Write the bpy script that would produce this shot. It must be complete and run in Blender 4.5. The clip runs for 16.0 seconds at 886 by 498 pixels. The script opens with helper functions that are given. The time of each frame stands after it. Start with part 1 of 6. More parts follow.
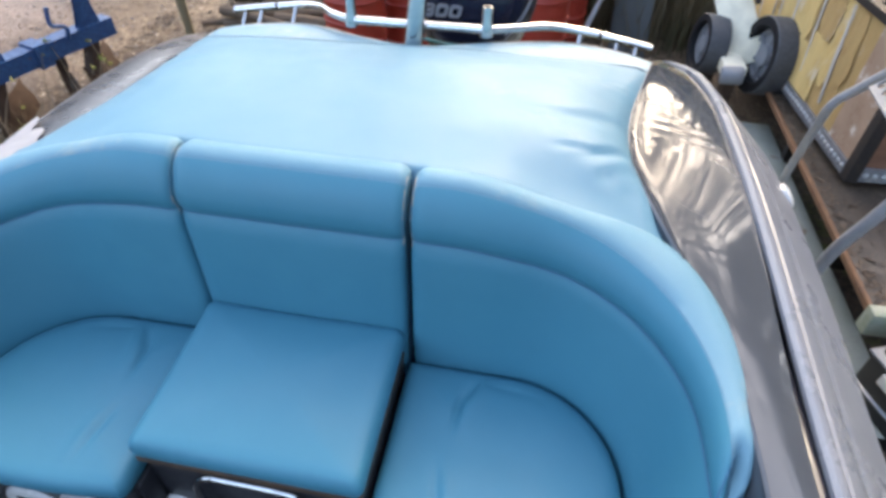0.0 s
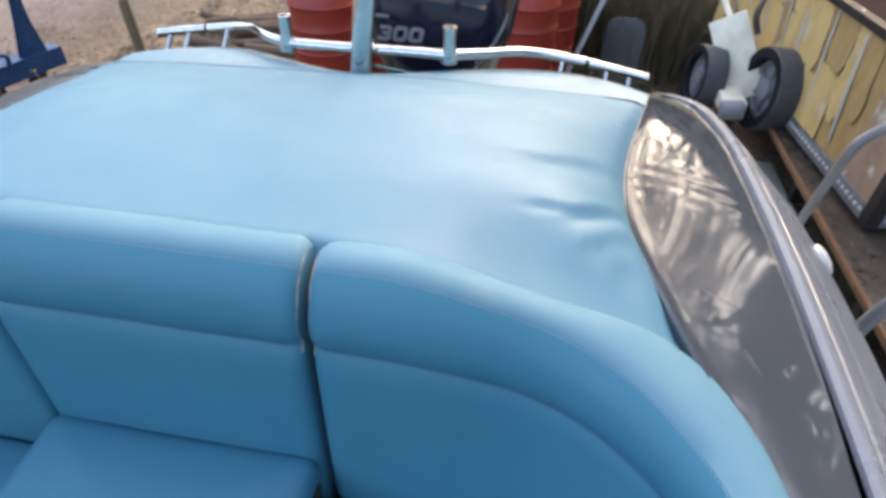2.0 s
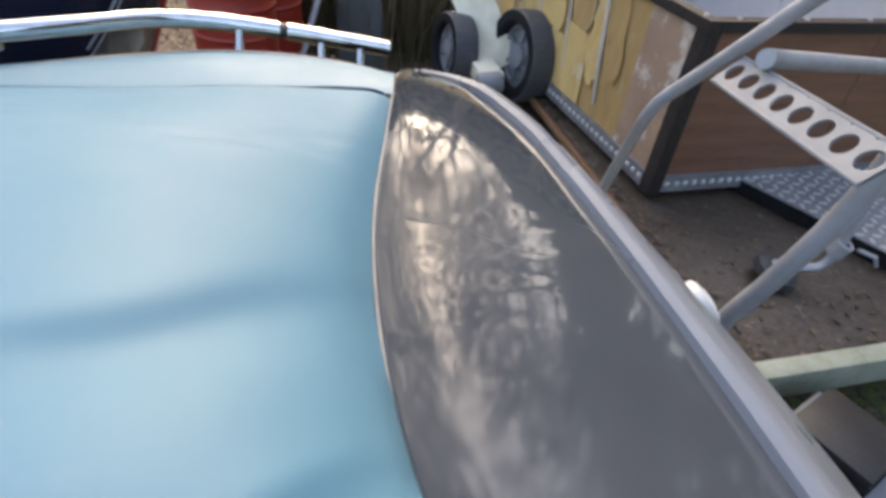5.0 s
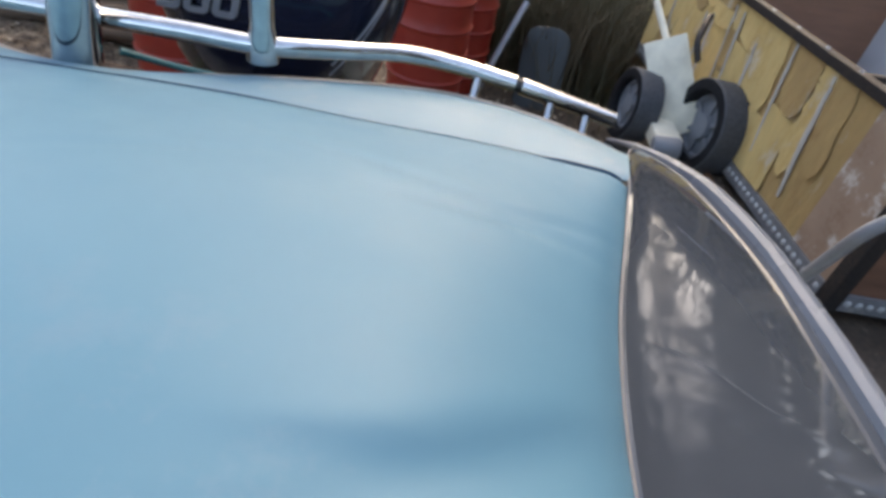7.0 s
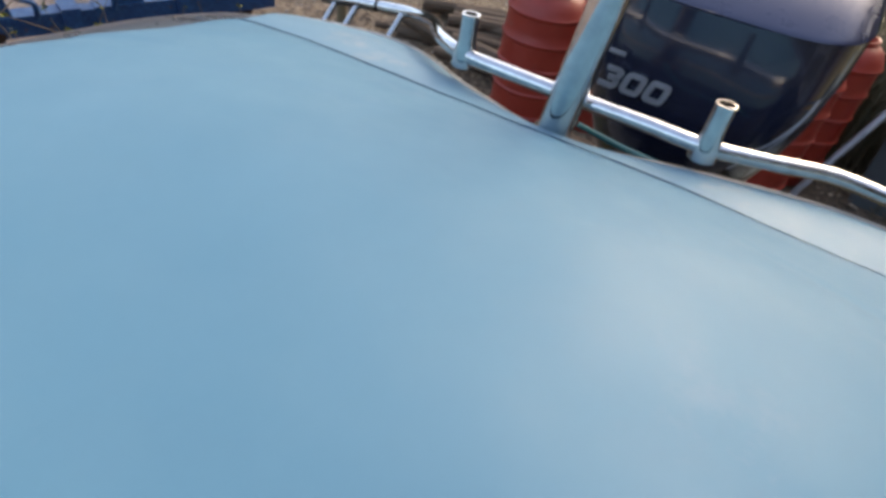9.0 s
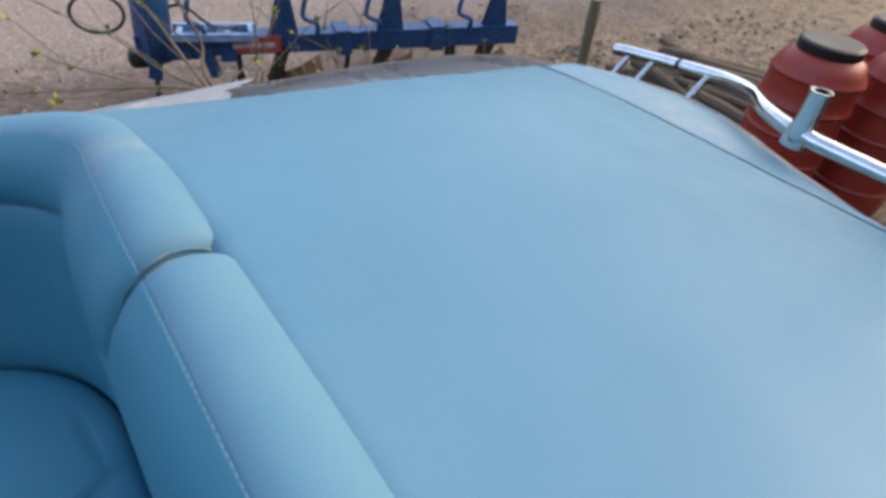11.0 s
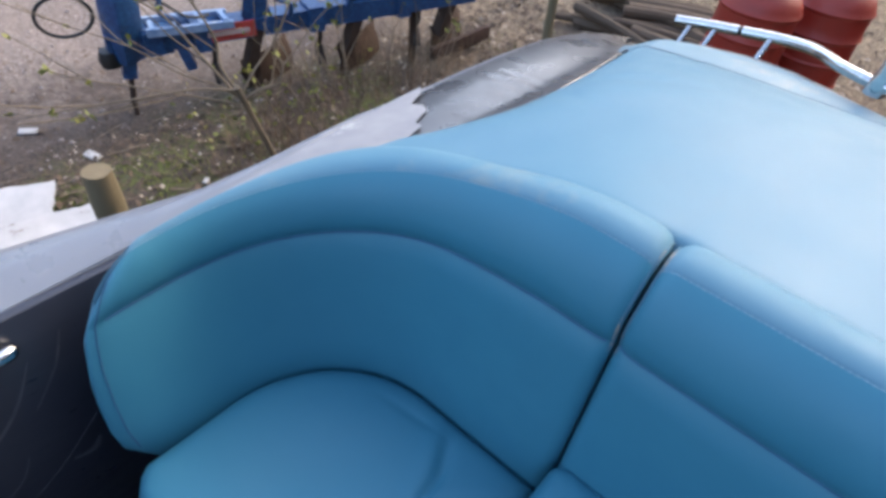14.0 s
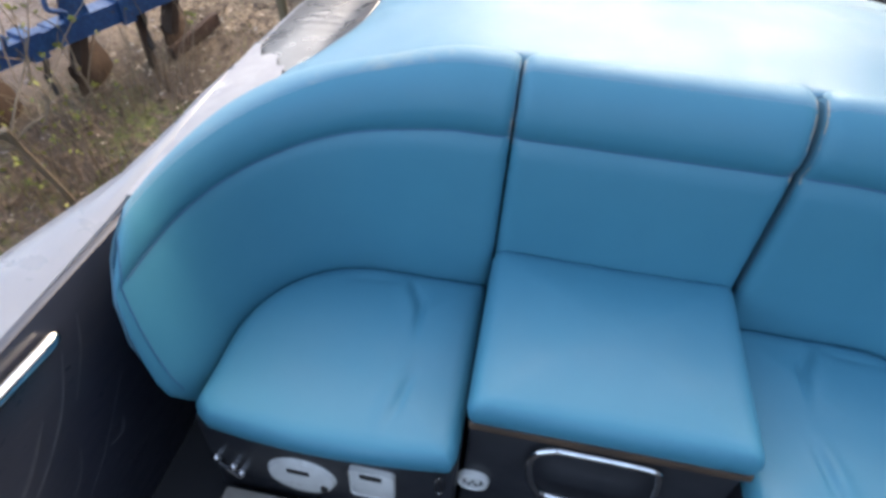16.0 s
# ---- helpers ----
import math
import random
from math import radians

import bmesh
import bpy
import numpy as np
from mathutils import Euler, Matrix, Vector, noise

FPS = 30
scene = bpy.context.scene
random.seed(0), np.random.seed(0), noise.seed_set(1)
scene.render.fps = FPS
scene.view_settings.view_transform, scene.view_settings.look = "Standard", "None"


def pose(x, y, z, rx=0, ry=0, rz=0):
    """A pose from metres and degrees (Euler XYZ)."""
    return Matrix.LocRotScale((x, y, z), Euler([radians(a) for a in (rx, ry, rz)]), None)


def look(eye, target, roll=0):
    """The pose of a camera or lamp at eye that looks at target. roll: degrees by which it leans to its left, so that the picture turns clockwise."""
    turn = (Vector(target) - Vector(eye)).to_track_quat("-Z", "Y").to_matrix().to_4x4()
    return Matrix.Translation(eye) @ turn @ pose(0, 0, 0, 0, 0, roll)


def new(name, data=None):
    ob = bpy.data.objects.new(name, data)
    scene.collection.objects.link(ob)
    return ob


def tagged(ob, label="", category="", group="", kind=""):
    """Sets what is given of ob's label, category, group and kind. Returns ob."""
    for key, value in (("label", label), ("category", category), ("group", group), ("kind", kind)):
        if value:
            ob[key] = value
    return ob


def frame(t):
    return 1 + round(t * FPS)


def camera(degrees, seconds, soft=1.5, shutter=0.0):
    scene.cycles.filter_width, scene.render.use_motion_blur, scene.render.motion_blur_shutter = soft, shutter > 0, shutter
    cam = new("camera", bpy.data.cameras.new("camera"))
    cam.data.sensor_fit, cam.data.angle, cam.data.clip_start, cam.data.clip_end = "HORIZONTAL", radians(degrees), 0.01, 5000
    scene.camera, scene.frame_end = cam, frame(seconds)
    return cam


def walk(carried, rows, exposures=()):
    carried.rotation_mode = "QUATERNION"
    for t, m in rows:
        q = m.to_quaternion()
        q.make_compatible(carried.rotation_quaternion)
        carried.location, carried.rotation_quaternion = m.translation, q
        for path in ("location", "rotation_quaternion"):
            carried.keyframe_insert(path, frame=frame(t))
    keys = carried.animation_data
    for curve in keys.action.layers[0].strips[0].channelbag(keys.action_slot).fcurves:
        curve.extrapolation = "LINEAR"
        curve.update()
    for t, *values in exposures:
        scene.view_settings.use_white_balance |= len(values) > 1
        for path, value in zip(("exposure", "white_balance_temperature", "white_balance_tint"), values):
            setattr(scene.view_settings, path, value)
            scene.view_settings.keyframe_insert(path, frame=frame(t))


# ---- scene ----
cam = camera(74.9, 16.0, soft=3.5)
PATH = [
    (0, (0.522, -0.918, 2.518), (0.274, 0.523, 1.153), 1.0),
    (0.5, (0.529, -0.864, 2.494), (0.266, 0.615, 1.173), 1.2),
    (1, (0.543, -0.791, 2.459), (0.248, 0.713, 1.174), 1.0),
    (1.5, (0.554, -0.685, 2.391), (0.243, 0.827, 1.12), 1.0),
    (2, (0.574, -0.524, 2.334), (0.335, 0.991, 1.051), 1.5),
    (2.5, (0.564, -0.387, 2.294), (0.514, 1.13, 0.991), 2.1),
    (3, (0.619, -0.305, 2.227), (0.728, 1.201, 0.915), 2.0),
    (3.5, (0.671, -0.202, 2.167), (0.927, 1.285, 0.853), 1.9),
    (3.7, (0.674, -0.124, 2.129), (0.993, 1.361, 0.828), 1.2),
    (5.8, (0.759, 0.287, 2.002), (1.268, 1.756, 0.743), 8.2),
    (6, (0.739, 0.292, 2.008), (1.203, 1.784, 0.759), 9.7),
    (6.5, (0.657, 0.295, 2.032), (0.954, 1.828, 0.783), 12.0),
    (7, (0.6, 0.302, 2.031), (0.688, 1.855, 0.774), 12.2),
    (7.5, (0.543, 0.255, 2.055), (0.393, 1.79, 0.782), 12.0),
    (8, (0.5, 0.198, 2.095), (0.097, 1.673, 0.805), 10.5),
    (8.5, (0.447, 0.161, 2.123), (-0.138, 1.564, 0.824), 9.4),
    (9, (0.365, 0.128, 2.133), (-0.333, 1.48, 0.835), 10.0),
    (9.5, (0.3, 0.104, 2.133), (-0.531, 1.38, 0.837), 9.7),
    (10, (0.255, 0.091, 2.126), (-0.725, 1.243, 0.817), 8.8),
    (10.2, (0.232, 0.082, 2.126), (-0.786, 1.2, 0.817), 8.1),
    (12.3, (0.004, -0.151, 2.108), (-1.247, 0.758, 0.839), 8.8),
    (12.5, (-0.019, -0.194, 2.116), (-1.247, 0.712, 0.824), 8.4),
    (13, (-0.038, -0.307, 2.201), (-1.194, 0.607, 0.849), 6.9),
    (13.5, (-0.1, -0.387, 2.224), (-1.157, 0.641, 0.873), 7.6),
    (14, (-0.183, -0.514, 2.246), (-1.049, 0.647, 0.867), 6.7),
    (14.5, (-0.258, -0.664, 2.277), (-0.918, 0.559, 0.838), 5.1),
    (15, (-0.295, -0.9, 2.297), (-0.786, 0.449, 0.904), 7.0),
    (15.5, (-0.276, -0.937, 2.294), (-0.688, 0.429, 0.892), 4.6),
    (16, (-0.263, -0.998, 2.278), (-0.467, 0.434, 0.898), 3.6),
]
walk(cam, [(t, look(eye, target, roll)) for t, eye, target, roll in PATH], [(0, 2.90, 7800, 11), (2, 2.63, 7850, 11), (3.5, 2.43, 7900, 11), (5.8, 2.40, 7900, 11), (6.5, 2.26, 7800, 11), (7.5, 2.1, 7750, 11), (8.5, 2.05, 7720, 11), (10, 2.1, 7600, 11), (12.5, 2.25, 6950, 11), (13.5, 2.4, 6950, 11), (14.2, 2.45, 6950, 11), (15, 2.7, 7400, 11), (16, 2.8, 7800, 11)])

# ---- world and light ----
world = bpy.data.worlds.new("world")
scene.world = world
world.use_nodes = True
wn = world.node_tree
sky = wn.nodes.new("ShaderNodeTexSky")
sky.sky_type, sky.sun_disc = "NISHITA", False
SUN_WAY = Vector((0.20, 1.0, 0.70)).normalized()
sky.sun_elevation = math.asin(SUN_WAY.z)
sky.sun_rotation = math.atan2(SUN_WAY.x, SUN_WAY.y)
sky.air_density, sky.dust_density, sky.ozone_density = 0.9, 3.0, 0.8
wn.links.new(sky.outputs[0], wn.nodes["Background"].inputs[0])
wn.nodes["Background"].inputs[1].default_value = 0.15
sun = new("sun", bpy.data.lights.new("sun", "SUN"))
sun.data.energy, sun.data.angle, sun.data.color = 0.44, radians(26.0), (1.0, 0.955, 0.90)
sun.matrix_world = look(SUN_WAY * 20, (0, 0, 0))

# ---- materials ----
def mat(name, base, rough=0.5, metal=0.0, other=None, mix=0.5, scale=6.0, grain=0.0, grain_scale=200.0, spots=None,
        spot_scale=3.0, spot_at=0.62, coat=0.0, sheen=0.0, rough_var=0.0, stretch=(1, 1, 1), bump_big=0.0, vary=0.0, fine=0.0, spec=0.5):
    m = bpy.data.materials.new(name)
    m.use_nodes = True
    nt = m.node_tree
    b = nt.nodes["Principled BSDF"]
    b.inputs["Roughness"].default_value, b.inputs["Metallic"].default_value = rough, metal
    b.inputs["Coat Weight"].default_value, b.inputs["Sheen Weight"].default_value = coat, sheen
    b.inputs["Coat Roughness"].default_value, b.inputs["Specular IOR Level"].default_value = 0.06, spec
    tc = nt.nodes.new("ShaderNodeTexCoord")
    mp = nt.nodes.new("ShaderNodeMapping")
    mp.inputs["Scale"].default_value = stretch
    nt.links.new(tc.outputs["Object"], mp.inputs[0])

    def noise_of(s, detail=5.0, ro=0.6):
        n = nt.nodes.new("ShaderNodeTexNoise")
        n.inputs["Scale"].default_value, n.inputs["Detail"].default_value, n.inputs["Roughness"].default_value = s, detail, ro
        nt.links.new(mp.outputs[0], n.inputs["Vector"])
        return n.outputs["Fac"]

    def mixed(fac, a, c):
        x = nt.nodes.new("ShaderNodeMix")
        x.data_type = "RGBA"
        for socket, v in ((x.inputs[0], fac), (x.inputs[6], a), (x.inputs[7], c)):
            if isinstance(v, bpy.types.NodeSocket):
                nt.links.new(v, socket)
            else:
                socket.default_value = v if isinstance(v, float) else (*v, 1.0)
        return x.outputs[2]

    def ramp(fac, lo, hi):
        r = nt.nodes.new("ShaderNodeMapRange")
        r.inputs[1].default_value, r.inputs[2].default_value = lo, hi
        nt.links.new(fac, r.inputs[0])
        return r.outputs[0]

    colour = mixed(ramp(noise_of(scale), 0.3, 0.7), base, other or tuple(c * (1 - mix * 0.5) for c in base))
    if grain:
        colour = mixed(ramp(noise_of(grain_scale * 0.35, 3.0), 0.35, 0.65), colour, tuple(c * 0.8 for c in base))
    if spots:
        colour = mixed(ramp(noise_of(spot_scale, 8.0, 0.7), spot_at, spot_at + 0.08), colour, spots)
    if vary:
        oi = nt.nodes.new("ShaderNodeObjectInfo")
        colour = mixed(ramp(oi.outputs["Random"], 0.0, 1.0 / vary), colour, tuple(c * 0.45 for c in base))
    nt.links.new(colour, b.inputs["Base Color"])
    if rough_var:
        r = nt.nodes.new("ShaderNodeMapRange")
        r.inputs[1].default_value, r.inputs[2].default_value = 0.3, 0.7
        r.inputs[3].default_value, r.inputs[4].default_value = max(0.02, rough - rough_var), rough + rough_var
        nt.links.new(noise_of(scale * 2.3), r.inputs[0])
        nt.links.new(r.outputs[0], b.inputs["Roughness"])
    last = None
    for strength, s, dist in ((max(grain, fine), grain_scale, 0.002), (bump_big, scale * 1.7, 0.02)):
        if strength:
            bp = nt.nodes.new("ShaderNodeBump")
            bp.inputs["Strength"].default_value, bp.inputs["Distance"].default_value = strength, dist
            nt.links.new(noise_of(s, 3.0), bp.inputs["Height"])
            if last:
                nt.links.new(last, bp.inputs["Normal"])
            last = bp.outputs[0]
    if last:
        nt.links.new(last, b.inputs["Normal"])
    return m

M = dict(
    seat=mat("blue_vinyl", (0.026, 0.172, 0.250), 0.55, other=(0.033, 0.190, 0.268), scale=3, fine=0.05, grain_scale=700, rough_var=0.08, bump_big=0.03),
    pad=mat("faded_blue_vinyl", (0.078, 0.202, 0.284), 0.52, other=(0.102, 0.224, 0.300), scale=2.2, fine=0.04, grain_scale=700, bump_big=0.03,
            spots=(0.120, 0.224, 0.298), spot_scale=1.7, spot_at=0.60, rough_var=0.07, spec=0.30),
    # faded vinyl, paler than the pad: glare on the flap put into its colour
    flap=mat("glare_paled_flap_vinyl", (0.105, 0.226, 0.300), 0.50, other=(0.140, 0.250, 0.310), scale=3.0, fine=0.04, grain_scale=700, rough_var=0.07, spots=(0.21, 0.275, 0.305), spot_scale=3.0, spot_at=0.58, spec=0.35),
    seam_dark=mat("shaded_seam", (0.016, 0.058, 0.105), 0.8, scale=40),
    seam=mat("blue_seam", (0.035, 0.13, 0.24), 0.7, scale=40),
    gel=mat("dark_grey_gelcoat", (0.048, 0.056, 0.068), 0.07, other=(0.058, 0.067, 0.079), scale=2.2, spots=(0.08, 0.084, 0.088), spot_scale=6,
            spot_at=0.7, rough_var=0.03, stretch=(1, 1.6, 1), bump_big=0.03, coat=0.30, spec=0.45),
    gel_dusty=mat("dusty_dark_gelcoat", (0.046, 0.051, 0.060), 0.30, other=(0.064, 0.069, 0.078), scale=5, spots=(0.14, 0.14, 0.145), spot_scale=11, spot_at=0.64, rough_var=0.10, coat=0.15),
    pale_gel=mat("pale_worn_gelcoat", (0.20, 0.205, 0.225), 0.5, other=(0.27, 0.27, 0.28), scale=9, spots=(0.42, 0.41, 0.40), spot_scale=7, spot_at=0.62, rough_var=0.1),
    scuff=mat("pale_scuff", (0.18, 0.18, 0.19), 0.5, scale=60, spots=(0.12, 0.12, 0.13), spot_scale=60, spot_at=0.55),
    scuff_dull=mat("dull_scuff", (0.075, 0.082, 0.10), 0.5, scale=40, other=(0.035, 0.04, 0.052), mix=0.5),
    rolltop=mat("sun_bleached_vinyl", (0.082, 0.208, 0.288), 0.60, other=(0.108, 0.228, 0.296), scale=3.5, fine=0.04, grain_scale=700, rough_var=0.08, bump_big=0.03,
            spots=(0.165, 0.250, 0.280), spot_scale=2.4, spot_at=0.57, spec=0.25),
    stitch=mat("pale_stitching", (0.07, 0.20, 0.29), 0.7, scale=200, grain=0.5, grain_scale=900),
    frayed=mat("frayed_piping", (0.07, 0.20, 0.28), 0.8, other=(0.10, 0.21, 0.27), scale=30, grain=0.5, grain_scale=900, spots=(0.34, 0.30, 0.25), spot_scale=16, spot_at=0.50),
    thread=mat("pale_thread", (0.17, 0.30, 0.37), 0.7, other=(0.12, 0.25, 0.33), scale=60),
    edge=mat("pale_edge", (0.26, 0.245, 0.235), 0.5, scale=20),
    tube=mat("grey_rubber", (0.15, 0.166, 0.195), 0.30, other=(0.175, 0.192, 0.222), scale=2.5, fine=0.06, grain_scale=500, rough_var=0.06, spots=(0.2, 0.2, 0.21), spot_scale=4, spot_at=0.66),
    inner=mat("dark_navy_wall", (0.022, 0.026, 0.040), 0.36, other=(0.028, 0.032, 0.046), scale=6, spots=(0.085, 0.09, 0.10), spot_scale=5,
              spot_at=0.66, rough_var=0.1, stretch=(1, 0.8, 5)),
    base=mat("charcoal_panel", (0.026, 0.027, 0.032), 0.4, scale=9, rough_var=0.1),
    # off-white hem with grime, base whitened for the glare along it
    hem=mat("grimy_hem", (0.46, 0.42, 0.38), 0.7, other=(0.24, 0.19, 0.15), scale=14, spots=(0.55, 0.52, 0.48), spot_scale=9, spot_at=0.60),
    chrome=mat("polished_steel", (0.66, 0.67, 0.68), 0.05, 1.0, scale=30, rough_var=0.07),
    deck=mat("beige_deck", (0.36, 0.33, 0.29), 0.7, scale=15, grain=0.3),
    cowl=mat("navy_cowl", (0.010, 0.013, 0.030), 0.18, other=(0.014, 0.017, 0.034), scale=4, coat=0.8, rough_var=0.05),
    cowl_top=mat("navy_metallic_top", (0.030, 0.034, 0.072), 0.30, 0.2, other=(0.038, 0.042, 0.085), scale=5, coat=0.6, rough_var=0.05),
    silver=mat("silver_letter", (0.30, 0.31, 0.34), 0.35, 0.3, scale=30),
    black=mat("black_plastic", (0.012, 0.012, 0.013), 0.5, scale=20, grain=0.2),
    teal=mat("teal_hose", (0.02, 0.16, 0.17), 0.45, scale=20),
    white=mat("white_plastic", (0.72, 0.71, 0.68), 0.4, scale=15, spots=(0.45, 0.42, 0.38), spot_scale=14),
    red=mat("red_barrel", (0.27, 0.022, 0.012), 0.48, other=(0.33, 0.036, 0.020), scale=5, spots=(0.22, 0.05, 0.035), spot_scale=7, rough_var=0.1),
    rubber=mat("tyre", (0.038, 0.040, 0.045), 0.6, other=(0.065, 0.066, 0.07), scale=8, grain=0.4, grain_scale=150),
    galv=mat("galvanised_steel", (0.40, 0.41, 0.435), 0.48, 0.35, other=(0.31, 0.32, 0.34), scale=14, rough_var=0.12, spots=(0.30, 0.26, 0.22), spot_scale=10, spot_at=0.68),
    ply=mat("brown_plywood", (0.22, 0.105, 0.062), 0.55, other=(0.14, 0.068, 0.042), scale=4, grain=0.3, grain_scale=120, stretch=(1, 1, 7), spots=(0.30, 0.21, 0.15), spot_scale=5, spot_at=0.66),
    plyfront=mat("wet_brown_plywood", (0.25, 0.12, 0.072), 0.45, other=(0.095, 0.042, 0.027), scale=3.2, grain=0.3, grain_scale=120, stretch=(0.6, 1, 6), spots=(0.27, 0.19, 0.13), spot_scale=3.5, spot_at=0.66),
    skin=mat("pale_worn_ply", (0.44, 0.29, 0.20), 0.7, other=(0.27, 0.16, 0.10), scale=5, grain=0.45, grain_scale=120, spots=(0.58, 0.50, 0.43), spot_scale=5.5, spot_at=0.53),
    skin_pale=mat("pale_weathered_splinter", (0.62, 0.55, 0.47), 0.8, other=(0.46, 0.38, 0.30), scale=12, grain=0.4, grain_scale=90, stretch=(1, 1, 0.4)),
    peel=mat("weathered_yellow_ply", (0.82, 0.57, 0.23), 0.8, other=(0.46, 0.27, 0.085), scale=6, grain=0.5, grain_scale=60, spots=(0.62, 0.50, 0.34), spot_scale=6, spot_at=0.58, bump_big=0.7, stretch=(1, 1, 0.45), vary=0.15),
    bare_ply=mat("bare_brown_ply", (0.52, 0.33, 0.13), 0.85, other=(0.32, 0.18, 0.07), scale=9, grain=0.6, grain_scale=80, spots=(0.48, 0.38, 0.26), spot_scale=5, spot_at=0.58, bump_big=0.6, stretch=(1, 1, 0.4)),
    tread=mat("dull_tread_plate", (0.26, 0.26, 0.27), 0.5, 0.3, other=(0.18, 0.18, 0.19), scale=9, spots=(0.36, 0.35, 0.33), spot_scale=8, spot_at=0.6),
    grey_tyre=mat("worn_grey_tyre", (0.055, 0.058, 0.066), 0.7, other=(0.078, 0.081, 0.089), scale=9, grain=0.2, grain_scale=150),
    plate=mat("dull_zinc_plate", (0.20, 0.21, 0.23), 0.65, 0.1, other=(0.16, 0.17, 0.19), scale=9, rough_var=0.1),
    sidewall=mat("black_sidewall", (0.014, 0.014, 0.016), 0.65, other=(0.022, 0.022, 0.024), scale=14, grain=0.3, grain_scale=150, spec=0.12),
    stud=mat("worn_bright_stud", (0.52, 0.52, 0.52), 0.45, 0.2, other=(0.42, 0.42, 0.42), scale=30),
    iron=mat("dark_iron", (0.03, 0.026, 0.025), 0.6, 0.3, other=(0.06, 0.04, 0.03), scale=15, grain=0.3),
    alu=mat("grey_aluminium", (0.50, 0.50, 0.52), 0.45, 0.2, other=(0.40, 0.40, 0.42), scale=3, rough_var=0.1),
    bed=mat("wet_trailer_floor", (0.050, 0.035, 0.025), 0.45, other=(0.090, 0.065, 0.045), scale=6, grain=0.5, grain_scale=120, spots=(0.19, 0.15, 0.11), spot_scale=22, spot_at=0.60, rough_var=0.2, bump_big=0.3),
    moss=mat("mossy_white_bar", (0.34, 0.36, 0.30), 0.7, other=(0.15, 0.19, 0.10), scale=9, grain=0.3),
    plough=mat("blue_plough_paint", (0.009, 0.050, 0.155), 0.42, other=(0.022, 0.105, 0.25), scale=11, grain=0.2, grain_scale=120, spots=(0.075, 0.05, 0.045), spot_scale=13, spot_at=0.60, rough_var=0.12),
    pale_blue=mat("worn_pale_blue", (0.28, 0.38, 0.52), 0.5, other=(0.10, 0.20, 0.38), scale=14, spots=(0.45, 0.45, 0.44), spot_scale=12, spot_at=0.62),
    label=mat("red_label", (0.50, 0.06, 0.05), 0.5, scale=20),
    pale=mat("pale_letter", (0.6, 0.45, 0.42), 0.5, scale=20),
    rust=mat("rusty_steel", (0.070, 0.046, 0.034), 0.85, other=(0.024, 0.015, 0.011), scale=7, grain=0.5, grain_scale=120, spots=(0.15, 0.115, 0.09), spot_scale=5, spot_at=0.58, spec=0.15),
    rust_brown=mat("flaking_brown_rust", (0.060, 0.028, 0.018), 0.85, other=(0.030, 0.016, 0.011), scale=14, grain=0.5, grain_scale=90, bump_big=0.4),
    rust_orange=mat("orange_rust", (0.24, 0.115, 0.055), 0.8, 0.0, other=(0.10, 0.055, 0.035), scale=9, grain=0.4, grain_scale=120),
    wood=mat("weathered_post", (0.20, 0.155, 0.09), 0.85, other=(0.12, 0.10, 0.055), scale=9, grain=0.6, grain_scale=110, stretch=(1, 1, 0.2)),
    log=mat("bark", (0.17, 0.115, 0.075), 0.9, other=(0.10, 0.07, 0.05), scale=14, grain=0.7, grain_scale=90, vary=1.0),
    twig=mat("twig_bark", (0.22, 0.17, 0.12), 0.85, other=(0.14, 0.11, 0.07), scale=30, grain=0.4),
    leaf=mat("dry_leaf", (0.050, 0.032, 0.022), 0.85, other=(0.15, 0.105, 0.070), scale=19),
    leaf_pale=mat("bleached_leaf", (0.42, 0.36, 0.29), 0.8, other=(0.36, 0.28, 0.20), scale=17),
    stone=mat("road_stone", (0.34, 0.30, 0.28), 0.85, other=(0.16, 0.13, 0.115), scale=23),
    stalk=mat("brown_stalk", (0.10, 0.065, 0.040), 0.85, other=(0.20, 0.145, 0.09), scale=9),
    green=mat("green_leaf", (0.13, 0.15, 0.025), 0.7, other=(0.24, 0.235, 0.05), scale=5),
    reed=mat("dry_reed", (0.115, 0.083, 0.048), 0.85, other=(0.056, 0.056, 0.026), scale=1.6),
    wood_far=mat("far_foliage", (0.038, 0.039, 0.030), 0.9, other=(0.065, 0.062, 0.050), scale=0.4),
    sheet=mat("white_sheet", (0.47, 0.46, 0.45), 0.7, scale=7, spots=(0.20, 0.17, 0.14), spot_scale=7, spot_at=0.60),
    floor_dark=mat("dark_floor_paint", (0.012, 0.013, 0.016), 0.85, scale=9, grain=0.3),
    lid=mat("dusty_black", (0.015, 0.015, 0.017), 0.45, other=(0.027, 0.026, 0.026), scale=9, grain=0.3),
    board_edge=mat("dark_ply_edge", (0.085, 0.048, 0.028), 0.7, other=(0.05, 0.03, 0.02), scale=14),
    slab=mat("mossy_pale_concrete", (0.40, 0.42, 0.38), 0.8, other=(0.25, 0.29, 0.22), scale=5, grain=0.4, grain_scale=110, spots=(0.17, 0.085, 0.045), spot_scale=3.2, spot_at=0.58, bump_big=0.2),
    slate=mat("slate_board", (0.055, 0.064, 0.068), 0.6, scale=6, grain=0.3),
    cream=mat("cream_paint", (0.84, 0.77, 0.61), 0.55, scale=8, spots=(0.35, 0.25, 0.16), spot_scale=9, spot_at=0.66),
)

